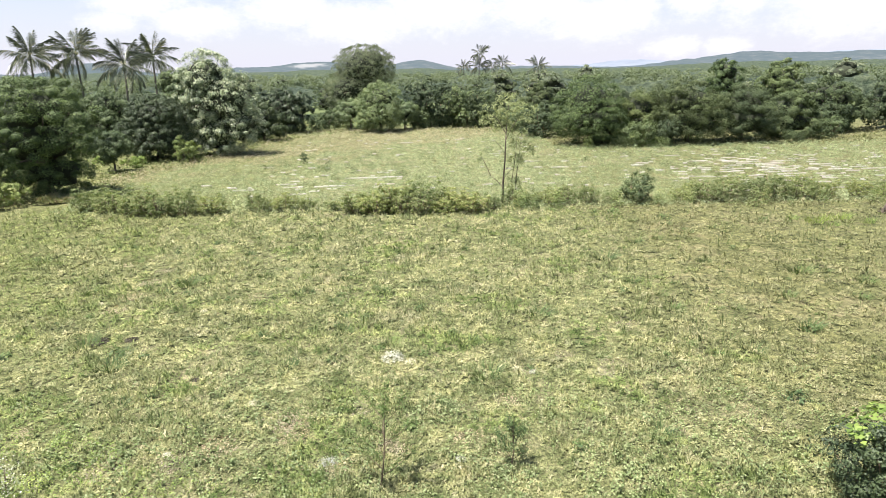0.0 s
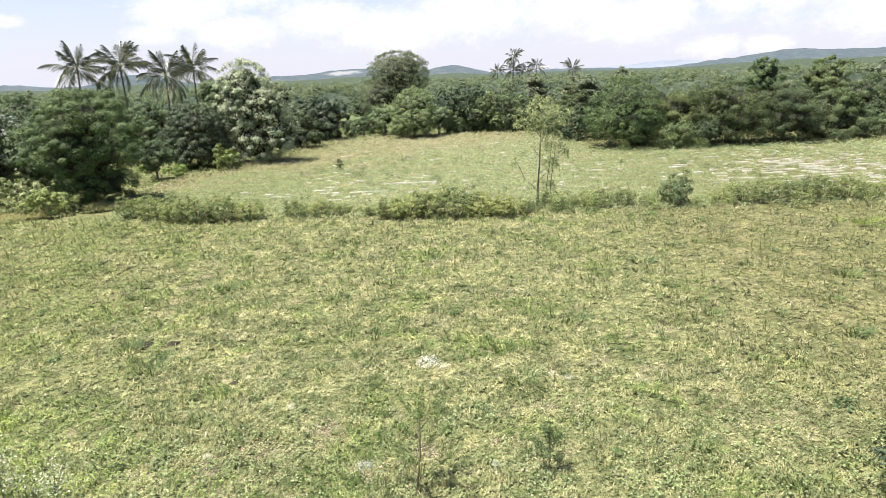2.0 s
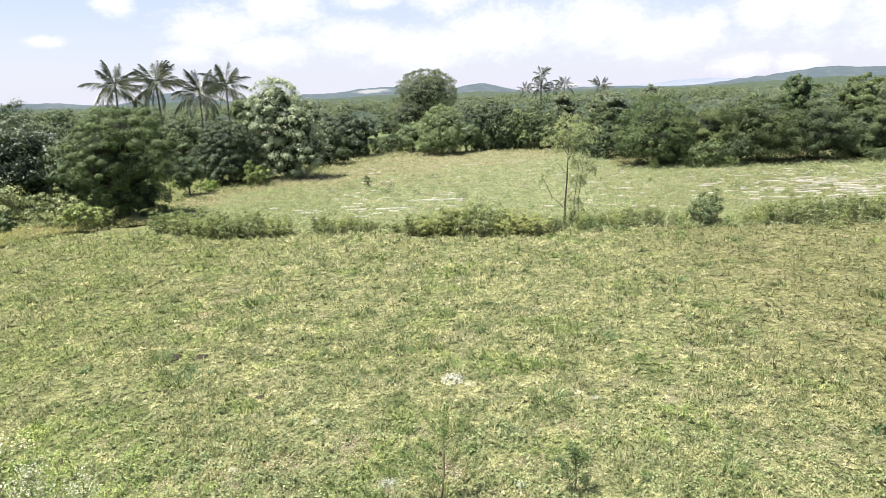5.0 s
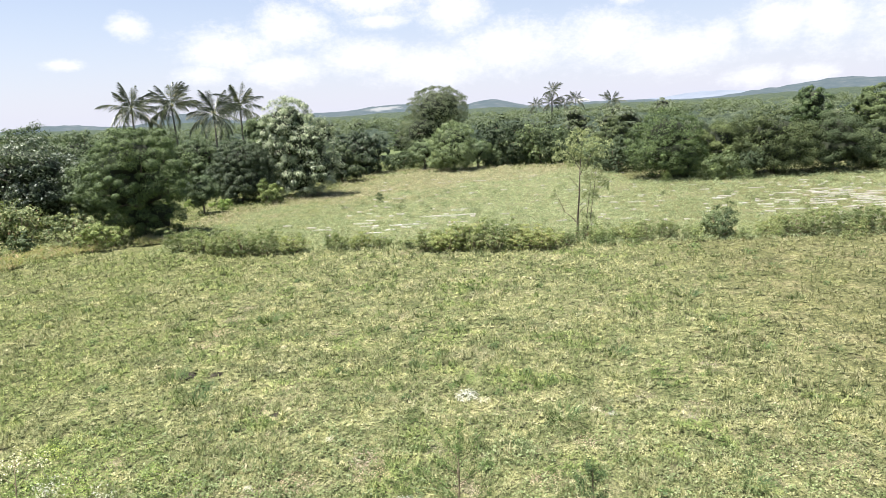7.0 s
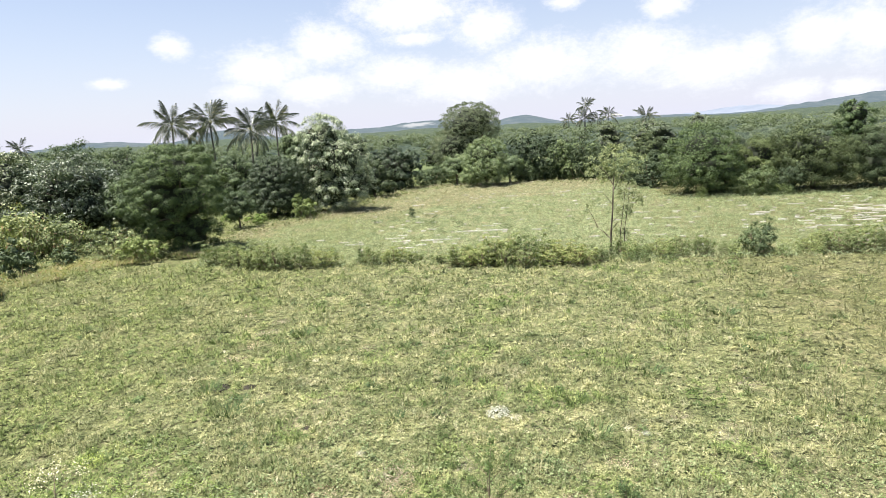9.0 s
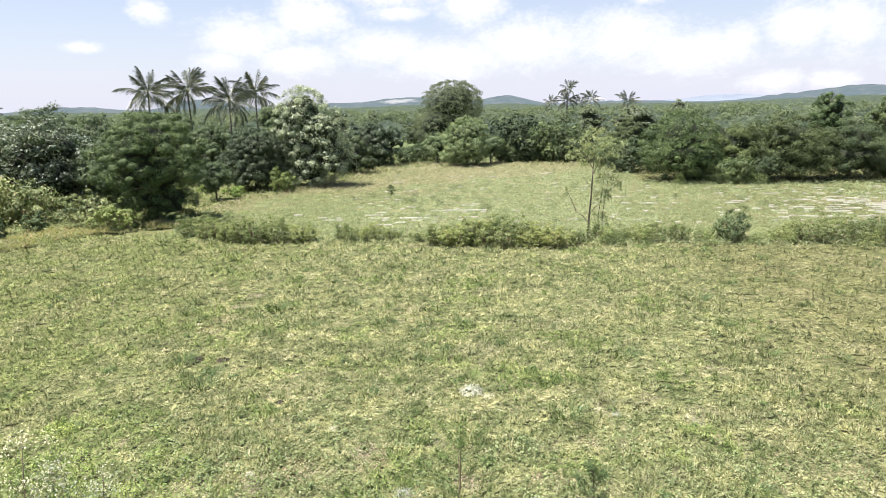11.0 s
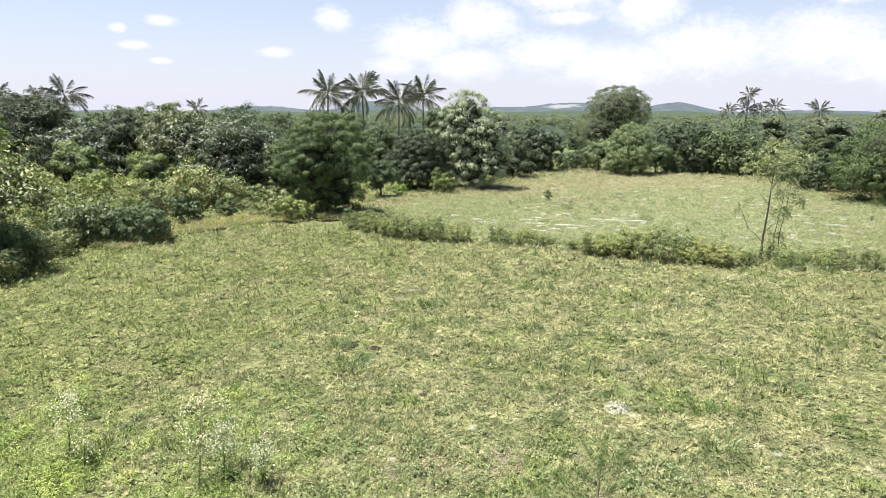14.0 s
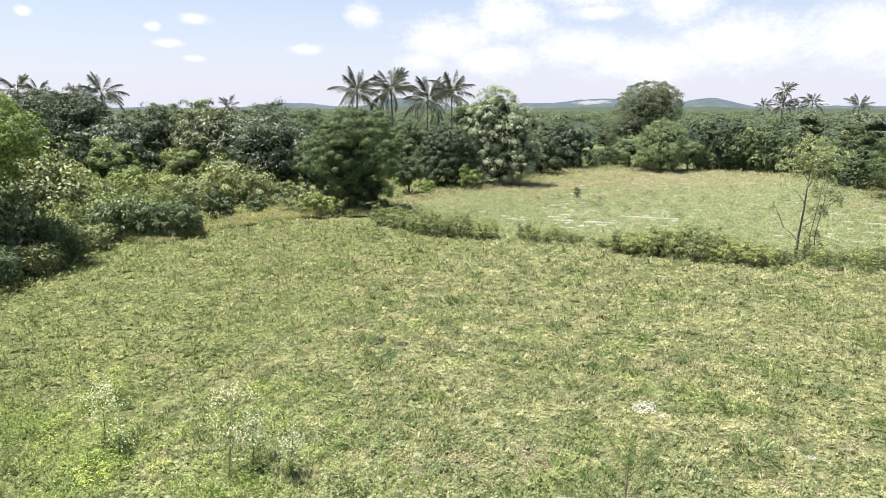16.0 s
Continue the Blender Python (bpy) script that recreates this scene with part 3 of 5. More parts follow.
def make_ground():
    n = 170
    u = np.linspace(-1, 1, n)
    s = np.sinh(u * 6.2) / np.sinh(6.2) * 4600
    gx, gy = np.meshgrid(s, s)
    gy = gy + 18
    z = np.array([bump_at(a, b) for a, b in zip(gx.ravel(), gy.ravel())])
    v = np.stack([gx.ravel(), gy.ravel(), z], 1)
    i = np.arange(n * n).reshape(n, n)
    q = np.stack([i[:-1, :-1], i[:-1, 1:], i[1:, 1:], i[1:, :-1]], -1).reshape(-1, 4)
    me = mesh_of("ground", v, q, M_GROUND)
    for p in me.polygons:
        p.use_smooth = True
    return tagged(new("ground", me), "dry pasture earth with short patchy turf", "ground", kind="structure")


make_ground()

def make_ridge(name, label, radius, angle, depth, material):
    cols, rws = 420, 9
    v = []
    for i in range(cols):
        a = -75 + 135 * i / (cols - 1)
        e = angle(a) + 0.06 * noise.fractal((a * 0.5, radius, 0), 1.0, 2.0, 5)
        for j in range(rws):
            k = j / (rws - 1)
            r = radius + depth * k
            z = max(0.0, e) * math.sin(k * math.pi / 2) * radians(1) * r + EYE * k + 4 * noise.noise((a * 1.5, k * 6, radius))
            v.append((r * math.sin(radians(a)), r * math.cos(radians(a)), z if j else -5))
    i = np.arange(cols * rws).reshape(cols, rws)
    q = np.stack([i[:-1, :-1], i[1:, :-1], i[1:, 1:], i[:-1, 1:]], -1).reshape(-1, 4)
    me = mesh_of(name, v, q, material)
    for p in me.polygons:
        p.use_smooth = True
    return tagged(new(name, me), label, "hills", kind="structure")


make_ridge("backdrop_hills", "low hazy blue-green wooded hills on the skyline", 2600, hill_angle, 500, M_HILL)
make_ridge("backdrop_ridge", "ridge far behind the hills, glowing a faint haze blue", 4100, lambda a: 0.15 + 0.85 * math.exp(-((a - 33) / 9) ** 2) + 0.5 * math.exp(-((a - 16) / 4) ** 2), 300, M_RIDGE)

# ---- trees round the field ----
def dome(r, h, seed, top=0.0, foot=0.05):
    """Lobes of a crown that comes down to the ground: a dome, a skirt and some bulges."""
    rng = np.random.default_rng(seed + 77)
    out = [(0, 0, h * 0.58, r * 0.74, r * 0.74, h * 0.38), (0, 0, h * (0.29 + foot), r * 0.9, r * 0.9, h * 0.3)]
    for i in range(7):
        q, z = 0.9 * i + rng.uniform(-0.4, 0.4), rng.uniform(0.22, 0.78)
        w = (0.72 if z < 0.5 else 0.72 - 0.7 * (z - 0.5)) * r
        out.append((w * math.cos(q), w * math.sin(q), h * z, r * rng.uniform(0.28, 0.4), r * rng.uniform(0.28, 0.4), h * rng.uniform(0.13, 0.18)))
    if top:
        out.append((rng.uniform(-0.3, 0.3) * r, 0, h * 0.8, r * top, r * top, h * 0.2))
    return out


def field_tree(label, material, x, y, r, h, seed, leaf=0.24, clump_r=0.42, per=42, aspect=0.42, lobes=None, dense=1.0, group="", trunk=None, low=-0.9, limbs=9, most=9000, **kw):
    lobes = lobes or dome(r, h, seed)
    n = int(17 * r * h * dense * (0.42 / clump_r) ** 2)
    per = min(most, 1.25 * 6.9 * r * h / (leaf * leaf * aspect * 0.5)) / n
    return make_tree("tree", label, "tree", material, x, y, lobes, n, clump_r, per, leaf, aspect, seed, trunk or (h * 0.3, 0.035 * h), limbs, group, low=low, **kw)


FRUIT, EDGE_WOOD = "fruit trees", "trees at the field's edge"
field_tree("dense dark green feathery tree at the pasture's corner", M_NEEM, -20.75, 33.5, 3.1, 6.4, 11, 0.105, 0.5, 150, 0.45, dense=0.75, bough=0.3, share=1, most=36000, fill=0.3, droop=0.08,
           lobes=[(-0.1, 0, 4.2, 2.1, 2.0, 1.75), (-0.2, 0, 3.0, 2.4, 2.2, 1.5), (0.3, 0.3, 1.15, 1.7, 1.4, 1.1), (-1.6, -0.9, 3.7, 1.1, 1.0, 0.8), (1.3, -0.8, 4.1, 1.0, 1.0, 0.8), (0.1, -1.2, 5.0, 1.0, 1.0, 0.8), (-0.9, 0.3, 5.3, 1.0, 0.9, 0.7),
                  (0.8, 0.2, 5.3, 1.0, 0.9, 0.75), (0.2, -1.8, 3.6, 1.0, 0.8, 0.7), (-2.0, -0.7, 2.7, 0.9, 0.9, 0.7), (2.0, -0.5, 3.0, 0.9, 0.9, 0.7), (0.7, -0.8, 1.8, 0.8, 0.8, 0.6), (-0.7, -0.8, 1.7, 0.8, 0.8, 0.6), (-2.4, 0.2, 3.7, 0.8, 0.8, 0.7), (2.3, 0.3, 3.8, 0.8, 0.8, 0.7)])
field_tree("small round dark green fruit tree with a short trunk", M_SCRUB, -21.5, 42.0, 1.05, 2.6, 12, 0.17, 0.3, 34, group=FRUIT, dense=1.5, lobes=[(0, 0, 1.6, 1.0, 1.0, 0.9)], trunk=(0.8, 0.07))
field_tree("broad dome of a dark glossy fruit tree", M_MANGO, -21.2, 48.2, 2.7, 4.9, 13, 0.15, 0.36, 70, 0.4, bough=0.4, share=1, most=17000, group=FRUIT)
field_tree("tall tree covered in pale flushing leaves", M_PALE, -17.0, 50.2, 3.0, 8.0, 14, 0.16, 0.42, 70, 0.4, dense=1.1, most=20000,
           lobes=[(-0.8, 0, 5.7, 1.8, 1.8, 2.1), (-0.9, 0, 3.8, 2.0, 1.9, 2.3), (1.0, -0.4, 4.2, 1.7, 1.7, 2.1), (1.5, -0.3, 2.5, 1.5, 1.6, 1.9), (-0.4, 0, 1.8, 2.2, 2.1, 1.8)])
field_tree("leafy tree with some browning leaves behind the pale tree", M_SCRUB, -21.6, 55.5, 2.2, 6.9, 15, 0.28, 0.45, 34, group="")
field_tree("dark leafy fruit tree at the field's far corner", M_MANGO, -16.4, 68.5, 2.8, 4.3, 16, 0.3, 0.48, 34, group=FRUIT)
field_tree("dark leafy fruit tree beside the pale tree", M_MANGO, -16.6, 60.5, 1.9, 3.3, 161, 0.28, 0.44, 34, group=FRUIT)
field_tree("tall grey-green fine-leaved tree above the scrub", M_GREY, -10.9, 94.4, 4.7, 9.5, 17, 0.17, 0.38, 60, 0.4, dense=1.2, most=26000, fill=0.5, loose=1.1, droop=0.1,
           lobes=[(0.2, 0, 6.6, 4.2, 4.0, 3.2), (-1.4, 0, 3.4, 4.2, 4.2, 3.2), (1.2, 0, 7.6, 2.6, 2.6, 1.8), (-2.2, 0, 6.8, 2.0, 2.0, 1.8)])
field_tree("round bright fruit tree with light leaf tips", M_FRUIT, -6.3, 67.8, 2.5, 5.2, 18, 0.16, 0.42, 34, group=FRUIT, bough=0.4, share=1, most=14000)
field_tree("small fruit tree with a bare stem", M_FRUIT, -9.9, 71.5, 1.4, 2.7, 19, 0.2, 0.42, 28, group=FRUIT, lobes=[(0, 0, 1.95, 1.45, 1.4, 0.95)], dense=1.3, trunk=(1.1, 0.08))
field_tree("small fruit tree with a bare stem", M_FRUIT, -3.9, 70.3, 1.3, 3.0, 20, 0.2, 0.42, 28, group=FRUIT, lobes=[(0, 0, 1.9, 1.3, 1.3, 1.0)], dense=1.2, trunk=(1.2, 0.09))
field_tree("round dense dark tree with yellow-green tips", M_NEEM, 12.2, 53.0, 3.1, 5.6, 21, 0.15, 0.5, 60, 0.42, group=EDGE_WOOD, dense=1.2, most=14000, bough=0.5, share=1)
field_tree("dark greyish dense tree at the field's edge", M_THORN, 10.4, 68.5, 1.9, 4.4, 31, 0.22, 0.46, 40, group=EDGE_WOOD)
field_tree("low leafy tree at the field's edge", M_OLIVE, 16.9, 55.0, 2.4, 4.2, 22, 0.16, 0.46, 50, group=EDGE_WOOD, most=12000, fill=0.9)
field_tree("low shrubby tree at the field's edge", M_GREY, 14.8, 56.5, 2.2, 4.4, 32, 0.16, 0.46, 50, group=EDGE_WOOD, most=12000, fill=0.9)
field_tree("broad dark dense tree at the field's edge", M_THORN, 20.4, 53.2, 3.2, 5.0, 23, 0.15, 0.5, 60, group=EDGE_WOOD, dense=1.2, most=14000, fill=0.9)
field_tree("broad dark dense tree at the field's edge", M_THORN, 24.9, 53.4, 2.7, 4.7, 24, 0.15, 0.5, 60, group=EDGE_WOOD, dense=1.2, most=14000, fill=0.9)
field_tree("low leafy tree at the field's edge", M_OLIVE, 29.6, 55.2, 2.4, 3.9, 25, 0.2, 0.46, 50, group=EDGE_WOOD)
field_tree("leafy tree behind the field's edge", M_OLIVE, 36.5, 61.0, 3.0, 5.0, 26, 0.24, 0.5, 36, group=EDGE_WOOD)
field_tree("leafy tree behind the field's edge", M_MANGO, 43.0, 61.0, 3.2, 5.2, 27, 0.24, 0.5, 36, group=EDGE_WOOD)
field_tree("round tree rising above the scrub", M_NEEM, 33.0, 76.0, 1.5, 6.7, 28, 0.24, 0.46, 34, lobes=[(0, 0, 5.3, 1.5, 1.5, 1.4), (0, 0, 3.4, 1.8, 1.8, 2.0)])
field_tree("spreading tree rising above the scrub", M_SCRUB, 38.5, 74.0, 2.7, 6.6, 29, 0.26, 0.5, 34)

# the row beyond the shrubs on the west side
WEST = [(-28.0, 54.5, 2.6, 5.4, M_SCRUB), (-31.8, 55.5, 2.6, 5.8, M_OLIVE), (-25.6, 58.5, 2.3, 4.8, M_SCRUB), (-31.5, 38.5, 3.7, 6.0, M_SILVER), (-36.0, 37.5, 3.2, 6.5, M_SILVER), (-42.0, 38.0, 3.6, 6.7, M_MANGO), (-46.5, 34.0, 3.6, 7.3, M_MANGO), (-26.6, 39.5, 2.6, 5.0, M_SCRUB), (-39.0, 40.0, 2.6, 7.0, M_OLIVE),
        (-52.5, 36.0, 4.0, 7.8, M_MANGO), (-38.0, 47.0, 3.6, 6.8, M_SCRUB), (-46.0, 45.0, 4.0, 6.9, M_NEEM), (-33.0, 46.0, 3.2, 6.2, M_SCRUB), (-57.0, 30.0, 4.0, 7.6, M_SCRUB), (-36.0, 29.0, 1.9, 4.2, M_WEED), (-34.6, 33.4, 1.6, 3.5, M_WEED),
        # the (-38, 25.5) tree is added: dark leaves for deep shade between trees
        (-45.0, 28.5, 3.0, 6.4, M_MANGO), (-40.5, 32.5, 2.4, 5.4, M_SILVER), (-60.0, 41.0, 4.2, 8.1, M_MANGO), (-68.0, 50.0, 4.6, 8.6, M_SCRUB), (-38.0, 25.5, 2.3, 5.0, M_MANGO)]
for i, (x, y, r, h, m) in enumerate(WEST):
    lab = {M_SILVER: "broad-leaved tree with silvery leaves, some painted white as glints", M_MANGO: "tall dark glossy-leaved tree", M_SCRUB: "leafy green tree in the orchard row", M_NEEM: "feathery green tree in the orchard row", M_OLIVE: "greyish green tree in the orchard row", M_WEED: "bright green young tree among the shrubs"}[m]
    field_tree(lab, m, x, y, r, h, 60 + i, 0.2, 0.46, 40, 0.45, group="orchard row", most=8000, fill=1.0)
field_tree("bright yellow-green feathery tree beside the shrubs", M_BRIGHT, -26.4, 14.6, 2.8, 6.8, 75, 0.17, 0.4, 80, 0.42, dense=1.2, trunk=(2.6, 0.16),
           lobes=[(0, 0, 5.3, 2.2, 2.2, 1.4), (0.2, 0.3, 4.4, 1.9, 1.9, 0.9), (1.5, 0.9, 5.0, 1.0, 1.0, 0.8), (-0.8, -0.9, 5.9, 1.0, 1.0, 0.8), (0.6, -1.0, 4.9, 1.0, 1.0, 0.8)])


# ---- palms ----
def frond_mesh(seed, length, bow):
    """A feathered palm leaf that arches from the origin along +x, its leaflets hanging to both sides."""
    rng = np.random.default_rng(seed)
    n = 46
    s = np.linspace(0, 1, n)
    px = length * (s - 0.3 * bow * s ** 3)
    pz = length * (0.1 * s - bow * s ** 2.4)
    verts, quads = [], []
    for i in range(n - 1):
        w0, w1 = 0.014 * (1 - s[i]) + 0.003, 0.014 * (1 - s[i + 1]) + 0.003
        k = len(verts)
        verts += [(px[i], -w0, pz[i]), (px[i], w0, pz[i]), (px[i + 1], w1, pz[i + 1]), (px[i + 1], -w1, pz[i + 1])]
        quads.append((k, k + 1, k + 2, k + 3))
    for i in range(8, n):
        for side in (-1, 1):
            if rng.random() < 0.1:
                continue
            L = length * 0.23 * math.sin(math.pi * min(1, 0.14 + 0.84 * s[i])) ** 0.7 * rng.uniform(0.75, 1.1)
            w = 0.006
            base = np.array([px[i], 0, pz[i]])
            d = np.array([0.75 + rng.normal() * 0.1, side * rng.uniform(0.4, 0.7), -0.3 - 0.7 * rng.random()])
            mid = base + d * L * 0.5
            tip = base + d * L + np.array([0, 0, -0.35 * L])
            k = len(verts)
            e = np.array([w, 0, 0.004])
            verts += [tuple(base - e * 0.5), tuple(base + e * 0.5), tuple(mid + e), tuple(mid - e), tuple(tip + e * 0.15), tuple(tip - e * 0.15)]
            quads += [(k, k + 1, k + 2, k + 3), (k + 3, k + 2, k + 4, k + 5)]
    return mesh_of("frond", verts, quads, M_FROND)


FRONDS = [frond_mesh(300 + i, 1.0, (0.24, 0.38, 0.46)[i]) for i in range(3)]


def coconut_mesh():
    bm = bmesh.new()
    bmesh.ops.create_icosphere(bm, subdivisions=1, radius=0.12, matrix=Matrix.Diagonal((1, 1, 1.25, 1)))
    me = bpy.data.meshes.new("coconut")
    bm.to_mesh(me)
    bm.free()
    me.materials.append(M_FROND)
    return me


COCONUT = coconut_mesh()


def make_palm(label, x, y, h, spread, seed, lean=(0.0, 0.0), trunk_r=0.11, count=30, group="coconut palms"):
    rng = np.random.default_rng(seed)
    t = tagged(new("coconut_palm"), label, "palm", group)
    t.location = (x, y, 0)
    bm = bmesh.new()
    k = 14
    pts = [(lean[0] * (i / k) ** 1.6, lean[1] * (i / k) ** 1.6, -0.1 + (h + 0.1) * i / k) for i in range(k + 1)]
    tube(bm, pts, [trunk_r * (1.35 - 0.55 * i / k) * (1.06 if i % 2 else 0.97) for i in range(k + 1)], 9)
    part("trunk", bm, M_PALMBARK, t)
    turns = rng.permutation(count)
    for i in range(count):
        q = (i + rng.random()) / count
        up = -42 + 122 * q
        f = part("frond", FRONDS[0 if q > 0.75 else 1 if q > 0.35 else 2], M_FROND, t)
        z = spread * rng.uniform(0.82, 1.1) * (1.0 - 0.12 * (q > 0.8))
        f.matrix_basis = pose(pts[-1][0], pts[-1][1], h, rng.uniform(-30, 30), -up, 360 * turns[i] / count + rng.uniform(-12, 12)) @ Matrix.Diagonal((z, z, z, 1))
    for i in range(7):
        a = rng.uniform(0, 6.28)
        nut = part("coconut", COCONUT, M_FROND, t, "green coconut under the crown")
        nut.location = (pts[-1][0] + 0.2 * math.cos(a), pts[-1][1] + 0.2 * math.sin(a), h - 0.25 - 0.12 * rng.random())
    return t


make_palm("tall coconut palm with a full ragged crown", -44.1, 71.6, 8.3, 3.8, 1, (0.2, 0))
make_palm("tall coconut palm on a slim bare trunk", -40.0, 73.8, 8.4, 3.8, 2, (-0.2, 0))
make_palm("coconut palm with wide drooping leaves", -36.2, 75.9, 7.2, 4.1, 3, (0.2, 0))
make_palm("coconut palm half hidden by its neighbour", -34.4, 79.9, 8.2, 3.7, 4)
for i, (x, y, h, s) in enumerate([(13.4, 221, 11.5, 4.2), (20.8, 219, 8.1, 4.4), (8.0, 221, 7.2, 3.8), (13.2, 223, 7.6, 4.4), (29.6, 199, 6.7, 4.6), (17.6, 223, 6.9, 3.9),
                                  (-75.5, 49.0, 8.2, 2.6), (-74.4, 50.7, 7.9, 2.2), (-49.7, 37.1, 6.3, 2.9), (-54.8, 43.5, 7.5, 2.5), (-73.9, 81.5, 6.6, 2.3)]):
    make_palm("distant coconut palm above the tree tops", x, y, h, s, 30 + i, count=19)

# ---- the sapling in the hedge ----
def make_sapling(x, y):
    t = tagged(new("sapling"), "thin young tree with two bare stems and sparse pale leaves", "tree")
    t.location = (x, y, 0)
    bm = bmesh.new()
    tube(bm, [(0, 0, -0.1), (0.02, 0, 0.9), (0.1, 0, 2.0), (0.14, 0, 3.2)], [0.06, 0.045, 0.036, 0.024], 8)
    for a, b, r in (((0.14, 0, 3.2), (-0.45, 0.1, 4.1), 0.022), ((0.14, 0, 3.2), (0.25, -0.1, 4.6), 0.022), ((0.12, 0, 2.9), (0.75, 0.1, 4.0), 0.02), ((0.05, 0, 1.5), (0.8, 0.1, 2.0), 0.02),
                    ((0.02, 0, 0.7), (-0.55, 0, 1.25), 0.024), ((-0.55, 0, 1.25), (-1.1, 0, 2.35), 0.018), ((0.04, 0, 1.1), (0.45, -0.1, 1.6), 0.016), ((0.8, 0.1, 2.0), (1.25, 0.1, 2.45), 0.012), ((0.1, 0, 2.3), (-0.4, 0, 2.9), 0.014)):
        m = Vector(a).lerp(Vector(b), 0.5) + Vector((0, 0, 0.06))
        branch = bmesh.new()
        tube(branch, [a, m, b], [r, r * 0.8, r * 0.35], 6)
        part("branch", branch, M_BARK, t)
    part("trunk", bm, M_BARK, t)
    for q in (0.5, 0.68):
        bm = bmesh.new()
        tube(bm, [(q, 0.15, -0.1), (q - 0.05, 0.15, 1.0), (q + 0.1, 0.1, 2.2), (q + 0.2, 0.05, 3.4)], [0.022, 0.018, 0.013, 0.006], 7)
        part("side_stem", bm, M_BARK, t)
    lobes = [(0.25, 0, 4.3, 0.75, 0.6, 0.48), (-0.55, 0.1, 4.05, 0.5, 0.4, 0.4), (0.95, 0, 4.15, 0.5, 0.45, 0.42), (0.3, 0, 4.72, 0.45, 0.4, 0.25), (0.1, 0, 3.6, 0.5, 0.4, 0.3), (0.75, 0, 2.95, 0.4, 0.3, 0.5),
             (1.1, 0, 2.5, 0.2, 0.2, 0.3), (0.65, 0, 2.0, 0.22, 0.2, 0.3), (-1.1, 0, 2.2, 0.14, 0.12, 0.22), (0.5, 0, 1.0, 0.3, 0.25, 0.3)]
    me, _ = crown_mesh("crown", M_SAP, lobes, 230, 0.16, 11, 0.13, 0.32, 81, fill=0.0, bough=1.3, share=3, loose=1.2, droop=0.8)
    part("crown", me, M_SAP, t)


make_sapling(2.85, 29.6)

# ---- shrubs ----
def west_edge(y):
    return np.interp(y, [5, 12.9, 18.5, 23.9, 29.2, 31.7], [-20.0, -21.6, -23.7, -24.4, -23.2, -19.0])


def shrub_set(spots, protos, low=1.0):
    """Copies of a few bushes at (x, y, scale); the first ones are the prototypes themselves."""
    rng = np.random.default_rng(5)
    for i, (x, y, s) in enumerate(spots):
        s = s * 0.92
        p = protos[i % len(protos)]
        m = pose(x, y, 0, 0, 0, rng.uniform(0, 360)) @ Matrix.Diagonal((s, s, s * low * rng.uniform(0.85, 1.15), 1))
        if i < len(protos):
            p.matrix_basis = m
        else:
            copy_thing(p, m)


HEDGE = [(-16.4, 29.2, 0.9), (-15.2, 28.7, 1.05), (-13.9, 28.3, 1.05), (-12.8, 28.2, 1.1), (-11.7, 28.2, 1.1), (-10.4, 28.3, 1.0), (-8.3, 28.6, 0.75), (-7.2, 28.6, 0.8), (-6.2, 28.6, 0.65), (-5.0, 28.6, 0.5),
         (-3.8, 28.0, 1.05), (-3.0, 27.8, 1.2), (-2.0, 27.8, 1.3), (-0.9, 27.7, 1.3), (0.2, 27.7, 1.2), (1.2, 27.8, 1.1), (2.2, 28.3, 0.7), (4.0, 28.9, 0.6), (4.8, 29.1, 0.8), (5.8, 29.1, 0.85), (6.8, 29.1, 0.85), (7.8, 29.2, 0.6),
         (11.2, 29.2, 0.8), (12.2, 29.3, 1.1), (13.3, 29.2, 1.15), (14.6, 29.3, 1.0), (15.7, 29.4, 1.0), (16.8, 29.4, 1.05), (17.9, 29.4, 0.95), (19.6, 29.5, 0.8), (20.8, 29.5, 0.9), (22.1, 29.6, 0.85), (23.4, 29.6, 0.8)]
shrub_set(HEDGE, [make_shrub("shrub", "dusty green bush on brownish stems in the field hedge", "shrub", M_SHRUB, 0, 0, 0.8, 1.45, 190, 15, 0.08, 0.45, 90 + i, 22, "bushes of the field hedge", low=-0.7, clump_r=0.14, spiky=7) for i in range(4)], 0.9)
make_shrub("shrub", "dry brownish bush at the foot of the sapling", "shrub", M_SHRUB, 3.5, 29.2, 0.6, 0.9, 90, 12, 0.08, 0.4, 89, 20, "bushes of the field hedge", clump_r=0.14)
make_shrub("shrub", "round dark green bush in the field hedge", "shrub", M_SCRUB, 9.0, 29.1, 0.72, 1.5, 170, 14, 0.1, 0.4, 95, 16, "bushes of the field hedge", clump_r=0.17, spiky=5)
shrub_set([(-21.0, 44.2, 0.75), (-24.6, 46.0, 0.9), (-25.6, 44.4, 0.9), (-22.7, 45.6, 0.6)], [make_shrub("shrub", "low yellow-green bush under the fruit trees", "shrub", M_LUSH, 0, 0, 0.9, 1.0, 70, 22, 0.13, 0.4, 94, 8, "bushes under the fruit trees")])
make_shrub("shrub", "light green bush below the pale tree", "shrub", M_WEED, -18.3, 46.2, 1.0, 2.0, 90, 26, 0.16, 0.35, 96, 10)
make_shrub("shrub", "pale large-leaved bush beside the dark tree", "shrub", M_CASTOR, -23.3, 31.3, 1.7, 2.2, 150, 20, 0.12, 0.45, 97, 16)
make_shrub("shrub", "low green bush beside the dark tree", "shrub", M_WEED, -21.6, 30.8, 1.3, 1.6, 100, 20, 0.14, 0.45, 98, 12)
make_shrub("shrub", "dark rounded bush at the pasture's edge", "shrub", M_SCRUB, -24.7, 22.5, 1.75, 1.75, 260, 30, 0.13, 0.45, 99, 12, clump_r=0.3, low=-0.6)

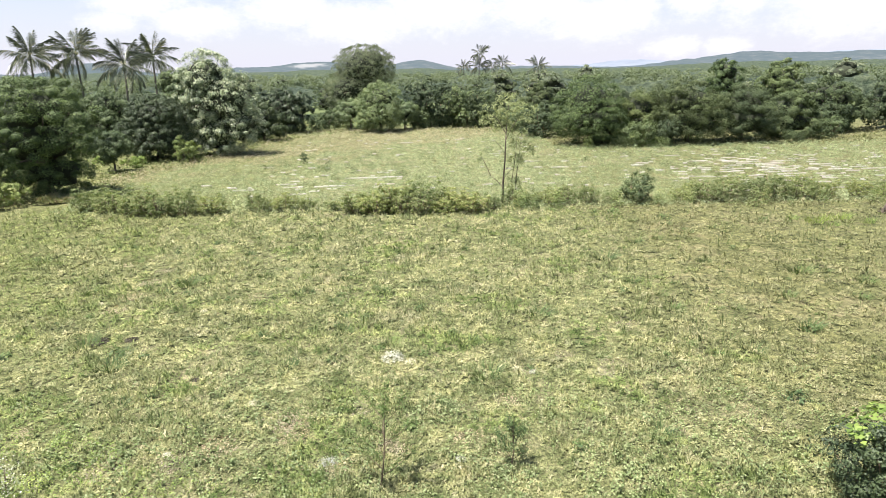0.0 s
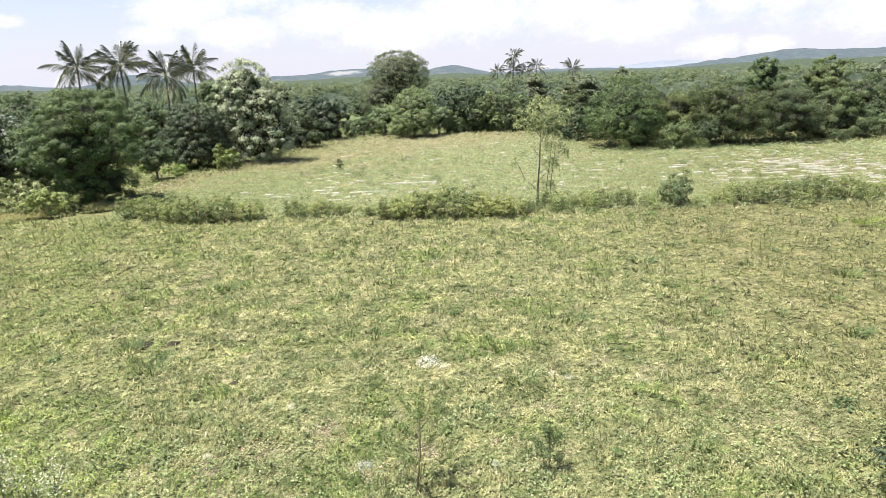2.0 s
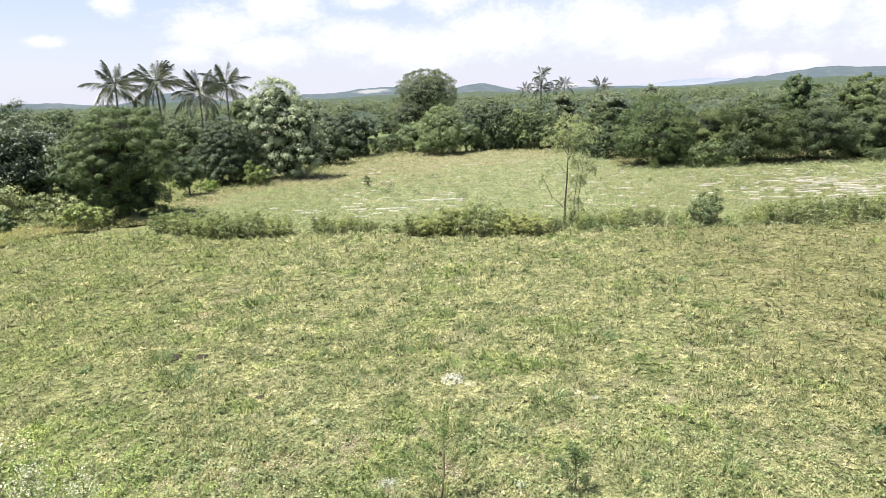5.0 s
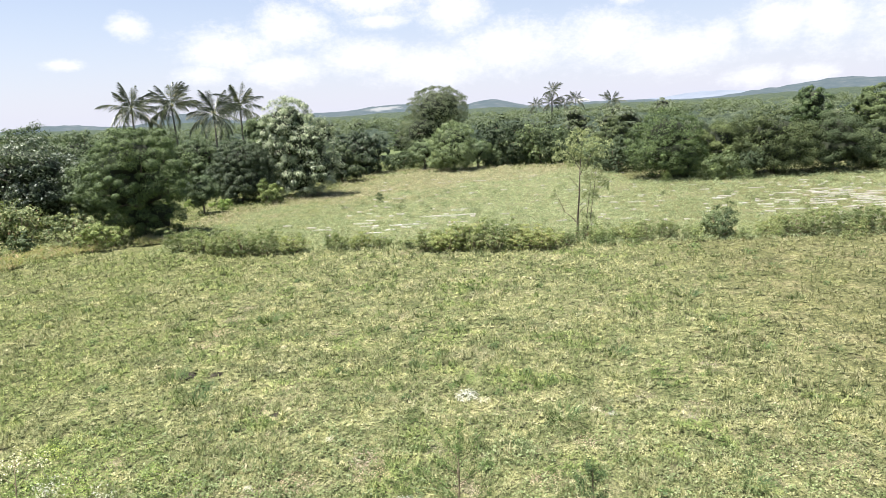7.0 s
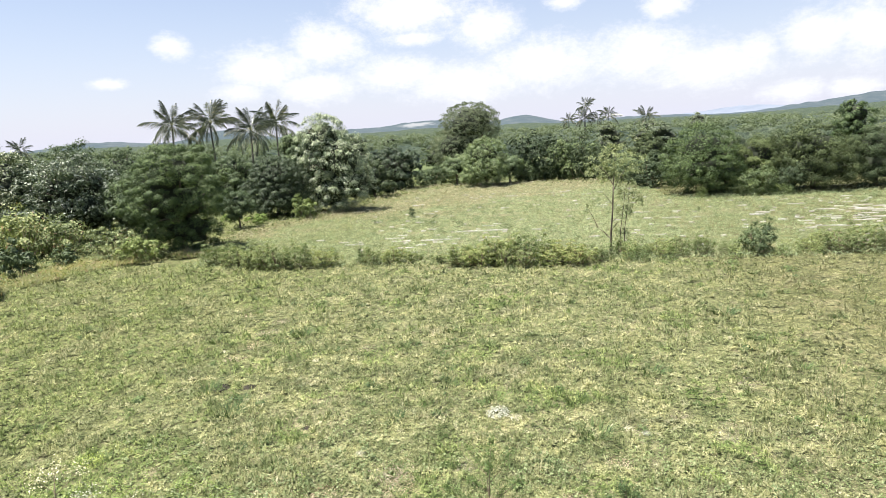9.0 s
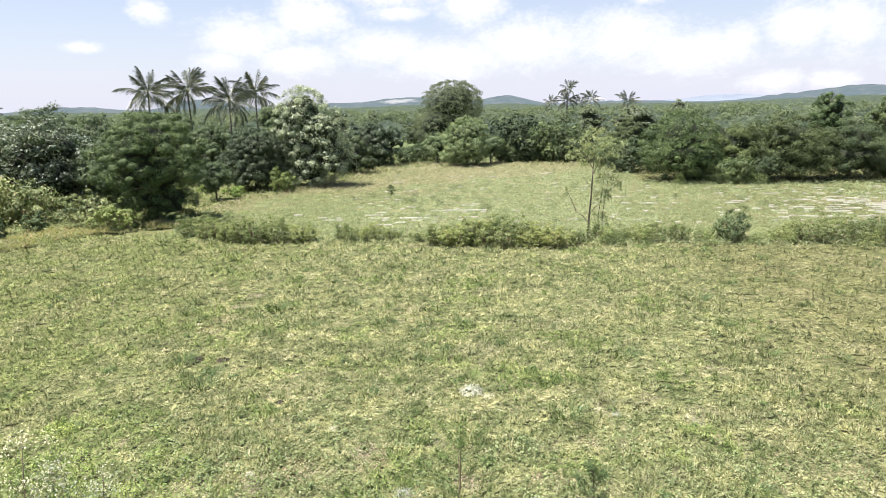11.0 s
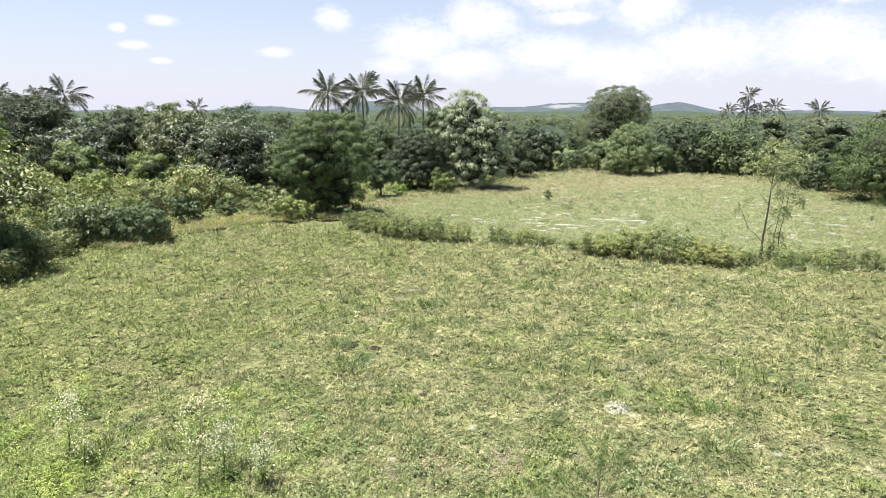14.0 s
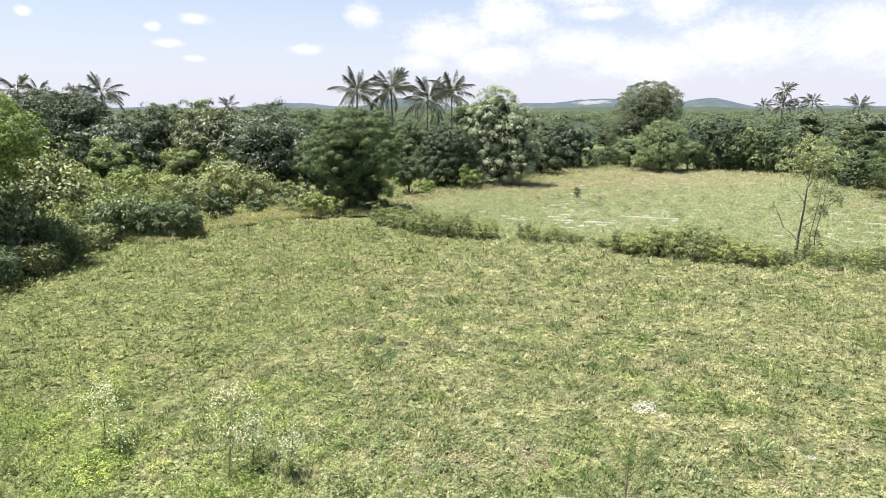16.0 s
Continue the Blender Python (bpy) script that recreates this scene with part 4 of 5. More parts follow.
rs = np.random.default_rng(8)
spots = []
for i in range(84):
    y = 12 + 21 * rs.random()
    back = rs.random() ** 1.1 * 11
    if y > 24.5 and back < 4.5 + 0.5 * (y - 24.5):
        continue
    spots.append((float(west_edge(y)) - 2.2 - back, y, (0.95 + 0.65 * min(1.0, back / 5)) * rs.uniform(0.75, 1.2) * (0.72 if y > 24 else 1.0)))
spots += [(-32.0, 24.0, 1.7), (-35.0, 24.5, 1.85), (-30.5, 26.5, 1.35), (-33.5, 27.5, 1.65), (-36.5, 28.0, 1.9), (-31.5, 29.8, 1.3), (-29.3, 23.8, 1.2),
          (-34.5, 31.0, 1.5), (-37.0, 32.0, 1.6), (-29.5, 28.9, 0.9), (-38.5, 25.5, 2.0), (-29.5, 33.5, 1.25), (-31.5, 34.5, 1.35), (-28.0, 32.8, 1.05), (-33.5, 35.0, 1.4), (-24.4, 10.6, 1.1), (-25.2, 13.0, 1.1), (-25.8, 15.4, 1.1), (-26.9, 17.6, 1.0), (-27.6, 20.2, 0.95), (-27.0, 12.0, 1.2), (-28.4, 21.9, 1.0), (-29.2, 24.9, 1.0)]
shrub_set(spots, [make_shrub("shrub", "loose broad-leaved shrub with pale leaves and reddish stems", "shrub", [M_CASTOR, M_SHRUB, M_WEED, M_CASTOR][i], 0, 0, 1.05, 1.6, 110, 17, 0.11, 0.5, 110 + i, 22, "shrubs beyond the pasture's edge", clump_r=0.3, low=-0.5) for i in range(4)])
EDGE = [(-22.2, 9.2, 1.0), (-22.4, 11.0, 1.0), (-22.8, 12.9, 1.0), (-23.4, 14.9, 0.95), (-24.4, 16.8, 0.9), (-25.3, 18.7, 0.85), (-26.4, 20.6, 0.85), (-27.2, 23.4, 0.8)]
shrub_set(EDGE, [make_shrub("shrub", "dark tangled bush at the pasture's edge", "shrub", (M_SCRUB, M_CASTOR)[i], 0, 0, 1.25, 1.8, 180, 20, 0.13, 0.5, 120 + i, 10, "bushes at the pasture's edge", clump_r=0.3, low=-0.6) for i in range(2)])
shrub_set([(-25.9, 27.3, 1.0), (-25.2, 29.6, 0.72)], [make_shrub("shrub", "young upright shrub standing alone in dry grass", "shrub", M_SCRUB, 0, 0, 0.8, 1.9, 60, 16, 0.18, 0.6, 126 + i, 10, "young shrubs", clump_r=0.26) for i in range(2)])
shrub_set([(-9.5, 44.3, 0.42), (9.8, 43.4, 0.4), (11.3, 34.8, 0.5), (15.0, 49.9, 0.5), (-11.6, 41.9, 0.4)],
          [make_shrub("shrub", "small upright bush among the field weeds", "shrub", M_OLIVE, 0, 0, 0.6, 1.9, 60, 14, 0.14, 0.45, 128, 10, "bushes in the field", clump_r=0.24)])
FAR = [(-13.2, 71.5, 1.5), (-11.5, 75.0, 1.6), (-7.9, 70.8, 0.9), (-2.0, 72.0, 1.3), (-0.6, 73.4, 2.1), (1.3, 73.0, 2.2), (3.3, 72.6, 2.0), (5.2, 71.5, 1.7), (7.0, 70.0, 2.0), (8.6, 66.0, 1.5), (9.4, 60.0, 1.5), (14.2, 50.8, 0.9), (15.6, 51.0, 1.0), (17.8, 51.4, 0.9),
       (28.5, 51.8, 1.0), (32.5, 55.0, 1.1), (34.5, 58.0, 1.3)]
shrub_set(FAR, [make_shrub("shrub", "leafy green bush at the foot of the trees", "shrub", [M_SCRUB, M_THORN, M_OLIVE][i], 0, 0, 1.1, 1.6, 170, 15, 0.13, 0.45, 130 + i, 8, "bushes round the field", clump_r=0.26, low=-0.9) for i in range(3)])

shrub_set([(14.3, 51.3, 0.8), (15.4, 50.7, 1.0), (16.6, 50.5, 0.9), (17.5, 50.2, 0.7), (11.6, 50.4, 0.6)], [make_shrub("shrub", "light yellowish green bush at the foot of the dark trees", "shrub", M_WEED, 0, 0, 1.1, 1.9, 120, 15, 0.13, 0.45, 136, 8, "light bushes by the wood", clump_r=0.26, low=-0.7)])

# ---- woods behind ----
NEARWOOD, FARWOOD = [], []
for i, m in enumerate((M_SCRUB, M_OLIVE, M_GREY, M_OLIVE, M_THORN, M_GREY)):
    lob = dome(2.6, 5.0, 900 + i, 0.5)
    NEARWOOD.append(make_tree("tree", "leafy tree of the wood behind the field", "tree", m, 0, 0, lob, 150, 0.5, 21, 0.22, 0.5, 140 + i, (1.8, 0.16), 3, group="wood behind the field", fill=0.8))
for i, m in enumerate((M_OLIVE, M_GREY, M_THORN, M_GREY)):
    lob = dome(2.6, 5.0, 950 + i, 0.5)
    FARWOOD.append(make_tree("tree", "greyish tree further back in the wood", "tree", m, 0, 0, lob, 95, 0.5, 7, 0.38, 0.55, 160 + i, (1.8, 0.16), 2, group="wood behind the field", fill=0.6))
rs = np.random.default_rng(21)
placed, tries = [], 0
while len(placed) < 56 and tries < 9000:
    tries += 1
    d = 84 + 90 * rs.random() ** 1.1
    a = rs.uniform(-56, 42)
    x, y = d * math.sin(radians(a)), d * math.cos(radians(a))
    if (x + 10.9) ** 2 + (y - 94.4) ** 2 < 30 or any((x - q[0]) ** 2 + (y - q[1]) ** 2 < 16 for q in placed):
        continue
    placed.append((x, y))
near = [(14.0, 62.0), (19.0, 61.0), (24.0, 61.0), (29.5, 61.5), (16.5, 67.0), (23.0, 68.0), (12.0, 72.0), (32.0, 68.0), (-24.5, 60.5), (-28.5, 58.5), (-21.5, 66.5), (-33.0, 57.0), (-27.0, 66.0), (-40.0, 58.0), (-28.6, 52.6), (-31.5, 50.5), (-27.0, 56.0), (-24.0, 74.0), (-13.5, 79.0), (-9.5, 80.0), (-37.0, 67.0), (-17.0, 74.5), (-2.0, 79.0), (2.0, 75.5), (5.5, 77.0), (-0.8, 74.0), (7.5, 74.0)]
for base, spots, grow in ((NEARWOOD, near, 0.78), (FARWOOD, placed, 1.0)):
    for i, (x, y) in enumerate(spots):
        d = math.hypot(x, y)
        s = grow * (0.66 + 0.34 * min(1.0, max(0.0, d - 66) / 80)) * rs.uniform(0.72, 1.3)
        m = pose(x, y, 0, 0, 0, rs.uniform(0, 360)) @ Matrix.Diagonal((s * rs.uniform(1.0, 1.35), s * rs.uniform(1.0, 1.35), s * rs.uniform(0.85, 1.12), 1))
        if i < len(base):
            base[i].matrix_basis = m
        else:
            copy_thing(base[int(rs.integers(0, len(base)))], m)


def make_far_woods():
    """The closed canopy from the wood to the foot of the hills: crown beside crown."""
    cols, rws = 420, 210
    az = np.radians(np.linspace(-66, 48, cols))
    dist = 128 * (2450 / 128) ** np.linspace(0, 1, rws)
    v = []
    for i, a in enumerate(az):
        for j, d in enumerate(dist):
            x, y = d * math.sin(a), d * math.cos(a)
            cell = 6.0 + d / 130
            near, _ = noise.voronoi(Vector((x / cell, y / cell, 0.0)))
            size = 0.75 + 0.5 * noise.noise((x / cell / 2.3, y / cell / 2.3, 4.0))
            crown = max(0.0, 1 - near[0] ** 2 * 1.5) * size
            z = 1.2 + (2.6 + d / 800) * crown + 0.5 * noise.noise((x * 0.9, y * 0.9, 2.0))
            v.append((x, y, rise_at(x, y) + (z if j else -0.2)))
    i = np.arange(cols * rws).reshape(cols, rws)
    q = np.stack([i[:-1, :-1], i[1:, :-1], i[1:, 1:], i[:-1, 1:]], -1).reshape(-1, 4)
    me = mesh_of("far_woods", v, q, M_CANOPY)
    for p in me.polygons:
        p.use_smooth = True
    return tagged(new("far_woods", me), "unbroken green woods reaching to the hills", "woods", kind="stuff")


def make_wood_fringe():
    """Loose leaf clumps over the nearer part of the far woods."""
    rng = np.random.default_rng(77)
    n = 1300
    d = 124 * (520 / 124) ** rng.random(n)
    a = np.radians(rng.uniform(-64, 46, n))
    x, y = d * np.sin(a), d * np.cos(a)
    land = np.array([rise_at(p, q) for p, q in zip(x, y)])
    r = (1.3 + d / 260) * rng.uniform(0.6, 1.4, n)
    mids = np.stack([x, y, land + rng.uniform(2.2, 4.0, n)], 1)
    idx = np.repeat(np.arange(n), 90)
    e = sphere_dirs(rng, len(idx), -0.15)
    pos = mids[idx] + e * np.stack([r, r, r * 0.8], 1)[idx] * rng.uniform(0.7, 1.1, len(idx))[:, None]
    v, f = leaf_tris(pos, e + np.array([0, 0, 0.3]) + rng.normal(size=e.shape) * 0.15, 0.22 + d[idx] / 1000, 0.7, rng)
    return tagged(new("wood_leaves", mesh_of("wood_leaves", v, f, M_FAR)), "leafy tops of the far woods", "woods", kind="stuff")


make_wood_fringe()
make_far_woods()

# ---- field behind the hedge ----
def make_strip(y, x0, x1, seed):
    """One low ridge with what is left of its mulch film: each torn length is a part."""
    rng = np.random.default_rng(seed)
    t = tagged(new("mulch_strip"), "torn dusty white mulch film over a planting ridge", "mulch film", "rows of mulch film")
    t.location = (0, y, 0)
    n = int((x1 - x0) / 0.28)
    verts, quads = [], []

    def finish():
        if quads:
            part("film", mesh_of("film", verts, quads, M_FILM), M_FILM, t)

    for i in range(n):
        x = x0 + (x1 - x0) * i / n
        yy = 0.01 * x + 0.06 * noise.noise((x * 0.5, y, 0))
        w = (0.026 if y < 42 else 0.02) + 0.018 * noise.noise((x * 0.9, y * 3, 5))
        z = bump_at(x, y + yy)
        keep = 0.5 * noise.noise((x * 0.9, y * 2.0, 9)) + 0.75 * noise.noise((x * 2.6, y * 5.0, 2)) > (0.2 if y < 42 else 0.25) - 0.36 * max(math.exp(-((x - 20) / 8) ** 2 - ((y - 38) / 9) ** 2), 0.7 * math.exp(-((x + 6) / 4) ** 2 - ((y - 36) / 4) ** 2))
        if not keep:
            finish()
            verts, quads = [], []
            continue
        k = len(verts)
        verts += [(x, yy - w, z + 0.01), (x, yy - w * 0.5, z + 0.05 + 0.04 * rng.random()), (x, yy + w * 0.5, z + 0.06 + 0.04 * rng.random()), (x, yy + w, z + 0.01)]
        if k:
            quads += [(k - 4 + j, k + j, k + 1 + j, k - 3 + j) for j in range(3)]
    finish()
    if not t.children:
        bpy.data.objects.remove(t)


for i in range(38):
    y = 31.2 + 0.75 * i
    make_strip(y + 0.12 * math.sin(7.3 * i), -13.5 if y < 58 else -12, 33 if y < 49 else 10, 500 + i)


def scatter(rng, n, inside, near, far, a0, a1):
    """Places on the ground, thinning out with the distance from the viewer's corner of the pasture."""
    d = near * (far / near) ** rng.random(n)
    a = np.radians(rng.uniform(a0, a1, n))
    x, y = d * np.sin(a), d * np.cos(a)
    k = inside(x, y)
    return x[k], y[k], d[k]


# patches where the turf has died off
BARE = [(-8.07, 13.83, 0.8), (-7.38, 13.92, 0.6), (-7.72, 9.33, 0.7), (-3.85, 9.45, 1.0), (-2.84, 10.2, 1.1), (3.59, 12.25, 0.8), (-4.4, 9.0, 0.7), (3.3, 11.9, 0.7), (-7.4, 10.0, 0.6), (-1.6, 10.6, 0.7), (1.2, 10.9, 0.7), (0.4, 9.6, 0.8), (2.6, 12.8, 0.6), (-5.6, 8.8, 0.7), (-0.9, 9.3, 0.8), (4.4, 14.6, 0.8), (-12.6, 10.6, 0.9), (-5.2, 16.9, 0.7), (-10.4, 20.3, 0.8), (-8.78, 16.02, 0.8), (-8.84, 17.1, 0.9), (-8.9, 18.4, 0.9), (-8.95, 19.5, 0.8), (-2.64, 9.76, 0.8), (1.67, 12.07, 0.7), (-1.7, 8.75, 0.7)]


def PASTURE(x, y):
    return (y > 4) & (y < 29.5 + 0.02 * x) & (x > west_edge(y))


def make_grass():
    """Creeping weeds: small plants of leaves round one root, taller in some patches than in others."""
    rng = np.random.default_rng(31)
    x, y, d = scatter(rng, 96000, PASTURE, 6.5, 42, -64, 42)
    h = np.array([bump_at(a, b) for a, b in zip(x, y)])
    lush = np.array([noise.fractal((a * 0.45, b * 0.45, 2.0), 1.0, 2.0, 4) for a, b in zip(x, y)])
    bare = np.zeros(len(x))
    for a, b, q in BARE:
        bare = np.maximum(bare, np.exp(-((x - a) ** 2 + (y - b) ** 2) / (0.45 * q) ** 2))
    fine = np.array([noise.noise((a * 2.3, b * 2.3, 7.0)) for a, b in zip(x, y)])
    keep = rng.random(len(x)) < (1 - 0.85 * bare) * (0.85 + 0.3 * lush + 0.3 * fine).clip(0.5, 1.0) * np.where((x > 5.5) & (y > 14 - 0.4 * (x - 5.5)), 0.5, 1.0)
    x, y, d, h, lush = x[keep], y[keep], d[keep], h[keep], lush[keep]
    k = 11
    n0 = len(x)
    r = (0.016 + 0.0034 * d) * rng.uniform(0.55, 1.4, n0)
    tall = (0.046 + 0.036 * lush.clip(-0.5, 1.0) + 0.003 * d) * rng.uniform(0.5, 1.7, n0) * (1 + 0.8 * fine[keep]).clip(0.4, 1.8)
    a = rng.uniform(0, 6.28, (n0, 1)) + 2.4 * np.arange(k) + rng.normal(size=(n0, k)) * 0.4
    rise = (np.arange(k) % 4 / 3.0 + rng.uniform(-0.2, 0.2, (n0, k))).clip(0, 1)
    reach = r[:, None] * (0.95 - 0.55 * rise) * rng.uniform(0.7, 1.2, (n0, k))
    wide = (reach * rng.uniform(0.17, 0.32, (n0, 1)))[..., None]
    out, side = np.stack([np.cos(a), np.sin(a)], -1), np.stack([-np.sin(a), np.cos(a)], -1)
    tip = np.stack([x, y], -1)[:, None] + out * reach[..., None]
    tip_z = (h[:, None] + tall[:, None] * (0.25 + 0.8 * rise) * rng.uniform(0.6, 1.2, (n0, k)))[..., None]
    lefts, rights = np.concatenate([tip + side * wide, tip_z], -1), np.concatenate([tip - side * wide, tip_z], -1)
    roots = np.stack([x, y, h + 0.25 * tall], -1)[:, None]
    v = np.concatenate([roots, lefts, rights], 1).reshape(-1, 3)
    first = (np.arange(n0) * (2 * k + 1))[:, None]
    j = np.arange(k)[None]
    f = np.stack([first + 0 * j, first + 1 + k + j, first + 1 + j], -1).reshape(-1, 3)
    return tagged(new("creeping_weeds", mesh_of("creeping_weeds", v, f, M_GRASS)), "low creeping broad-leaved weeds, green and straw coloured", "weeds", kind="stuff")


def make_blades():
    """Thin dry and green blades between the creeping weeds."""
    rng = np.random.default_rng(37)
    x, y, d = scatter(rng, 7000, PASTURE, 6.5, 42, -64, 42)
    k = 7
    idx = np.repeat(np.arange(len(x)), k)
    n = len(idx)
    h = np.array([bump_at(a, b) for a, b in zip(x, y)])[idx]
    tall = ((0.07 + 0.003 * d) * rng.uniform(0.5, 1.7, len(x)))[idx] * rng.uniform(0.6, 1.1, n)
    lean = rng.normal(size=(n, 2)) * 0.9
    spot = np.stack([x[idx], y[idx]], 1) + rng.normal(size=(n, 2)) * (0.03 + 0.003 * d[idx])[:, None]
    c = np.concatenate([spot + lean * tall[:, None] * 0.4, (h + tall * 0.45)[:, None]], 1)
    up = np.concatenate([lean, np.ones((n, 1))], 1)
    v, f = leaf_quads(c, rng.normal(size=(n, 3)) + np.array([0, 0, 0.4]), tall, 0.1, rng, along=up)
    v[:, 2] = v[:, 2].clip(0.0)
    return tagged(new("grass", mesh_of("grass", v, f, M_GRASS)), "short thin grass blades among creeping weeds", "grass", kind="stuff")


make_blades()
make_grass()


def make_field_weeds():
    rng = np.random.default_rng(32)
    def inside(x, y):
        west = np.where(y < 40, -17 - (y - 30) * 0.25, np.where(y < 56, -19.5 + (y - 40) * 0.28, -15))
        return (y > 28.0) & (x > west - 1) & (y < np.where(x > 9, 51.5, 70)) & (x < 48)
    x, y, d = scatter(rng, 52000, inside, 28, 78, -36, 48)
    thin = rng.random(len(x)) > 0.6 * np.exp(-((x - 19) / 9) ** 2 - ((y - 38) / 8) ** 2)
    x, y, d = x[thin], y[thin], d[thin]
    n0 = len(x)
    tall = 0.16 + 0.22 * rng.random(n0) ** 2
    k = 5
    idx = np.repeat(np.arange(n0), k)
    n = len(idx)
    c = np.stack([x[idx] + rng.normal(size=n) * 0.12, y[idx] + rng.normal(size=n) * 0.12, tall[idx] * rng.uniform(0.15, 1.0, n)], 1)
    nrm = np.stack([rng.normal(size=n), rng.normal(size=n), np.abs(rng.normal(size=n)) * 0.7 + 0.6], 1)
    v, f = leaf_quads(c, nrm, 0.06 + 0.0013 * d[idx], 0.24, rng)
    return tagged(new("field_weeds", mesh_of("field_weeds", v, f, M_TALL)), "pale knee-high weeds grown over an abandoned field", "weeds", kind="stuff")


make_field_weeds()


def make_rough_grass():
    """Longer pale grass among the western shrubs and under the orchard."""
    rng = np.random.default_rng(33)
    def inside(x, y):
        return ((x < west_edge(y) + 0.6) & (y > 8) & (y < 36) & (x > -48)) | ((y >= 31) & (y < 70) & (x > -50) & (x < np.where(y < 40, -16 - (y - 30) * 0.3, -18.5 + (y - 40) * 0.25))) | ((y > 66) & (y < 84) & (x > -22) & (x < 12)) | ((y > 50) & (y < 62) & (x > 9) & (x < 46))
    x, y, d = scatter(rng, 40000, inside, 18, 90, -66, 44)
    n0 = len(x)
    tall = (0.12 + 0.3 * rng.random(n0) ** 2) * np.where((x > -31) & (y > 23) & (y < 33), 1.6, 1.0)
    idx = np.repeat(np.arange(n0), 5)
    n = len(idx)
    c = np.stack([x[idx] + rng.normal(size=n) * 0.14, y[idx] + rng.normal(size=n) * 0.14, tall[idx] * rng.uniform(0.1, 1.0, n)], 1)
    nrm = np.stack([rng.normal(size=n), rng.normal(size=n), np.abs(rng.normal(size=n)) * 0.6 + 0.5], 1)
    v, f = leaf_quads(c, nrm, 0.09 + 0.002 * d[idx], 0.35, rng)
    return tagged(new("rough_grass", mesh_of("rough_grass", v, f, M_GRASS)), "longer rough grass among shrubs and orchard trees", "grass", kind="stuff")


make_rough_grass()


def make_dry_grass():
    """Tall pale and reddish grass along the pasture's western corner."""
    rng = np.random.default_rng(36)
    n0 = 1900
    y = rng.uniform(20.5, 33.0, n0)
    x = west_edge(y) - 5.0 * rng.random(n0) + 0.8
    keep = np.array([noise.noise((a * 0.6, b * 0.6, 21.0)) for a, b in zip(x, y)]) > -0.15
    x, y = x[keep], y[keep]
    idx = np.repeat(np.arange(len(x)), 16)
    n = len(idx)
    tall = rng.uniform(0.22, 0.5, len(x))[idx] * rng.uniform(0.7, 1.1, n)
    c = np.stack([x[idx] + rng.normal(size=n) * 0.16, y[idx] + rng.normal(size=n) * 0.16, tall * 0.5], 1)
    up = np.stack([rng.normal(size=n) * 0.6, rng.normal(size=n) * 0.6, np.ones(n)], 1)
    side = np.stack([rng.normal(size=n), rng.normal(size=n), np.full(n, 0.8)], 1)
    v, f = leaf_quads(c, side, tall, 0.07, rng, along=up)
    v[:, 2] = v[:, 2].clip(0.0)
    return tagged(new("dry_grass", mesh_of("dry_grass", v, f, M_REED)), "tall pale and reddish dry grass", "grass", kind="stuff")


make_dry_grass()


# ---- single weeds in the pasture ----
def tuft_mesh(seed, n, r, h, width, spread):
    """A tuft of upright blades that bend outwards."""
    rng = np.random.default_rng(seed)
    verts, quads = [], []
    for _ in range(n):
        a, q = rng.uniform(0, 6.28), r * rng.random() ** 0.5
        b = np.array([q * math.cos(a), q * math.sin(a), -0.01])
        o = np.array([math.cos(a), math.sin(a), 0]) * spread * rng.uniform(0.2, 1.0) * h + np.append(rng.normal(size=2) * 0.15 * h, 0)
        L = h * rng.uniform(0.5, 1.1)
        side = np.array([-math.sin(a + 0.7), math.cos(a + 0.7), 0]) * width
        p1, p2 = b + o * 0.35 + np.array([0, 0, L * 0.62]), b + o + np.array([0, 0, L])
        k = len(verts)
        verts += [b - side, b + side, p1 + side * 0.9, p1 - side * 0.9, p2 + side * 0.2, p2 - side * 0.2]
        quads += [(k, k + 1, k + 2, k + 3), (k + 3, k + 2, k + 4, k + 5)]
    return np.array(verts), quads


def scatter_weeds(spots, name, label, category, group, meshes, seed):
    rng = np.random.default_rng(seed)
    for i, (x, y, q) in enumerate(spots):
        ob = tagged(new(name), label, category, group)
        part("foliage", meshes[i % len(meshes)], None, ob)
        z = bump_at(x, y)
        ob.matrix_basis = pose(x, y, z, 0, 0, rng.uniform(0, 360)) @ Matrix.Diagonal((q, q, q * rng.uniform(0.85, 1.15), 1))


TUFTS = [mesh_of("grass_tuft", *tuft_mesh(600 + i, 80, 0.22, 0.17, 0.006, 1.7), M_TUFT) for i in range(4)]
SPOTS = [(-7.58, 18.05), (-5.49, 18.74), (-2.47, 14.26), (-7.14, 12.43), (-1.25, 13.42), (0.55, 13.34), (0.82, 11.77), (5.91, 15.46), (6.69, 12.76), (8.62, 14.01), (3.58, 9.51), (9.24, 16.23), (10.67, 18.16),
         (6.87, 21.9), (9.17, 23.21), (5.29, 20.01), (-13.47, 20.56), (-3.34, 12.41), (2.34, 15.05), (11.99, 17.18), (-10.21, 17.44), (-8.3, 13.6)]
scatter_weeds([(x, y, 1.0 if i % 3 else 1.35) for i, (x, y) in enumerate(SPOTS)], "grass_tuft", "upright dark green grass tuft in the pasture", "grass tuft", "grass tufts", TUFTS, 61)
rs = np.random.default_rng(62)
wide = [(rs.uniform(-20, 14), rs.uniform(8, 26), rs.uniform(0.35, 0.9)) for _ in range(110)]
scatter_weeds([w for w in wide if w[0] > -0.9 * w[1] - 4], "grass_tuft", "small green grass tuft in the pasture", "grass tuft", "grass tufts", TUFTS, 63)

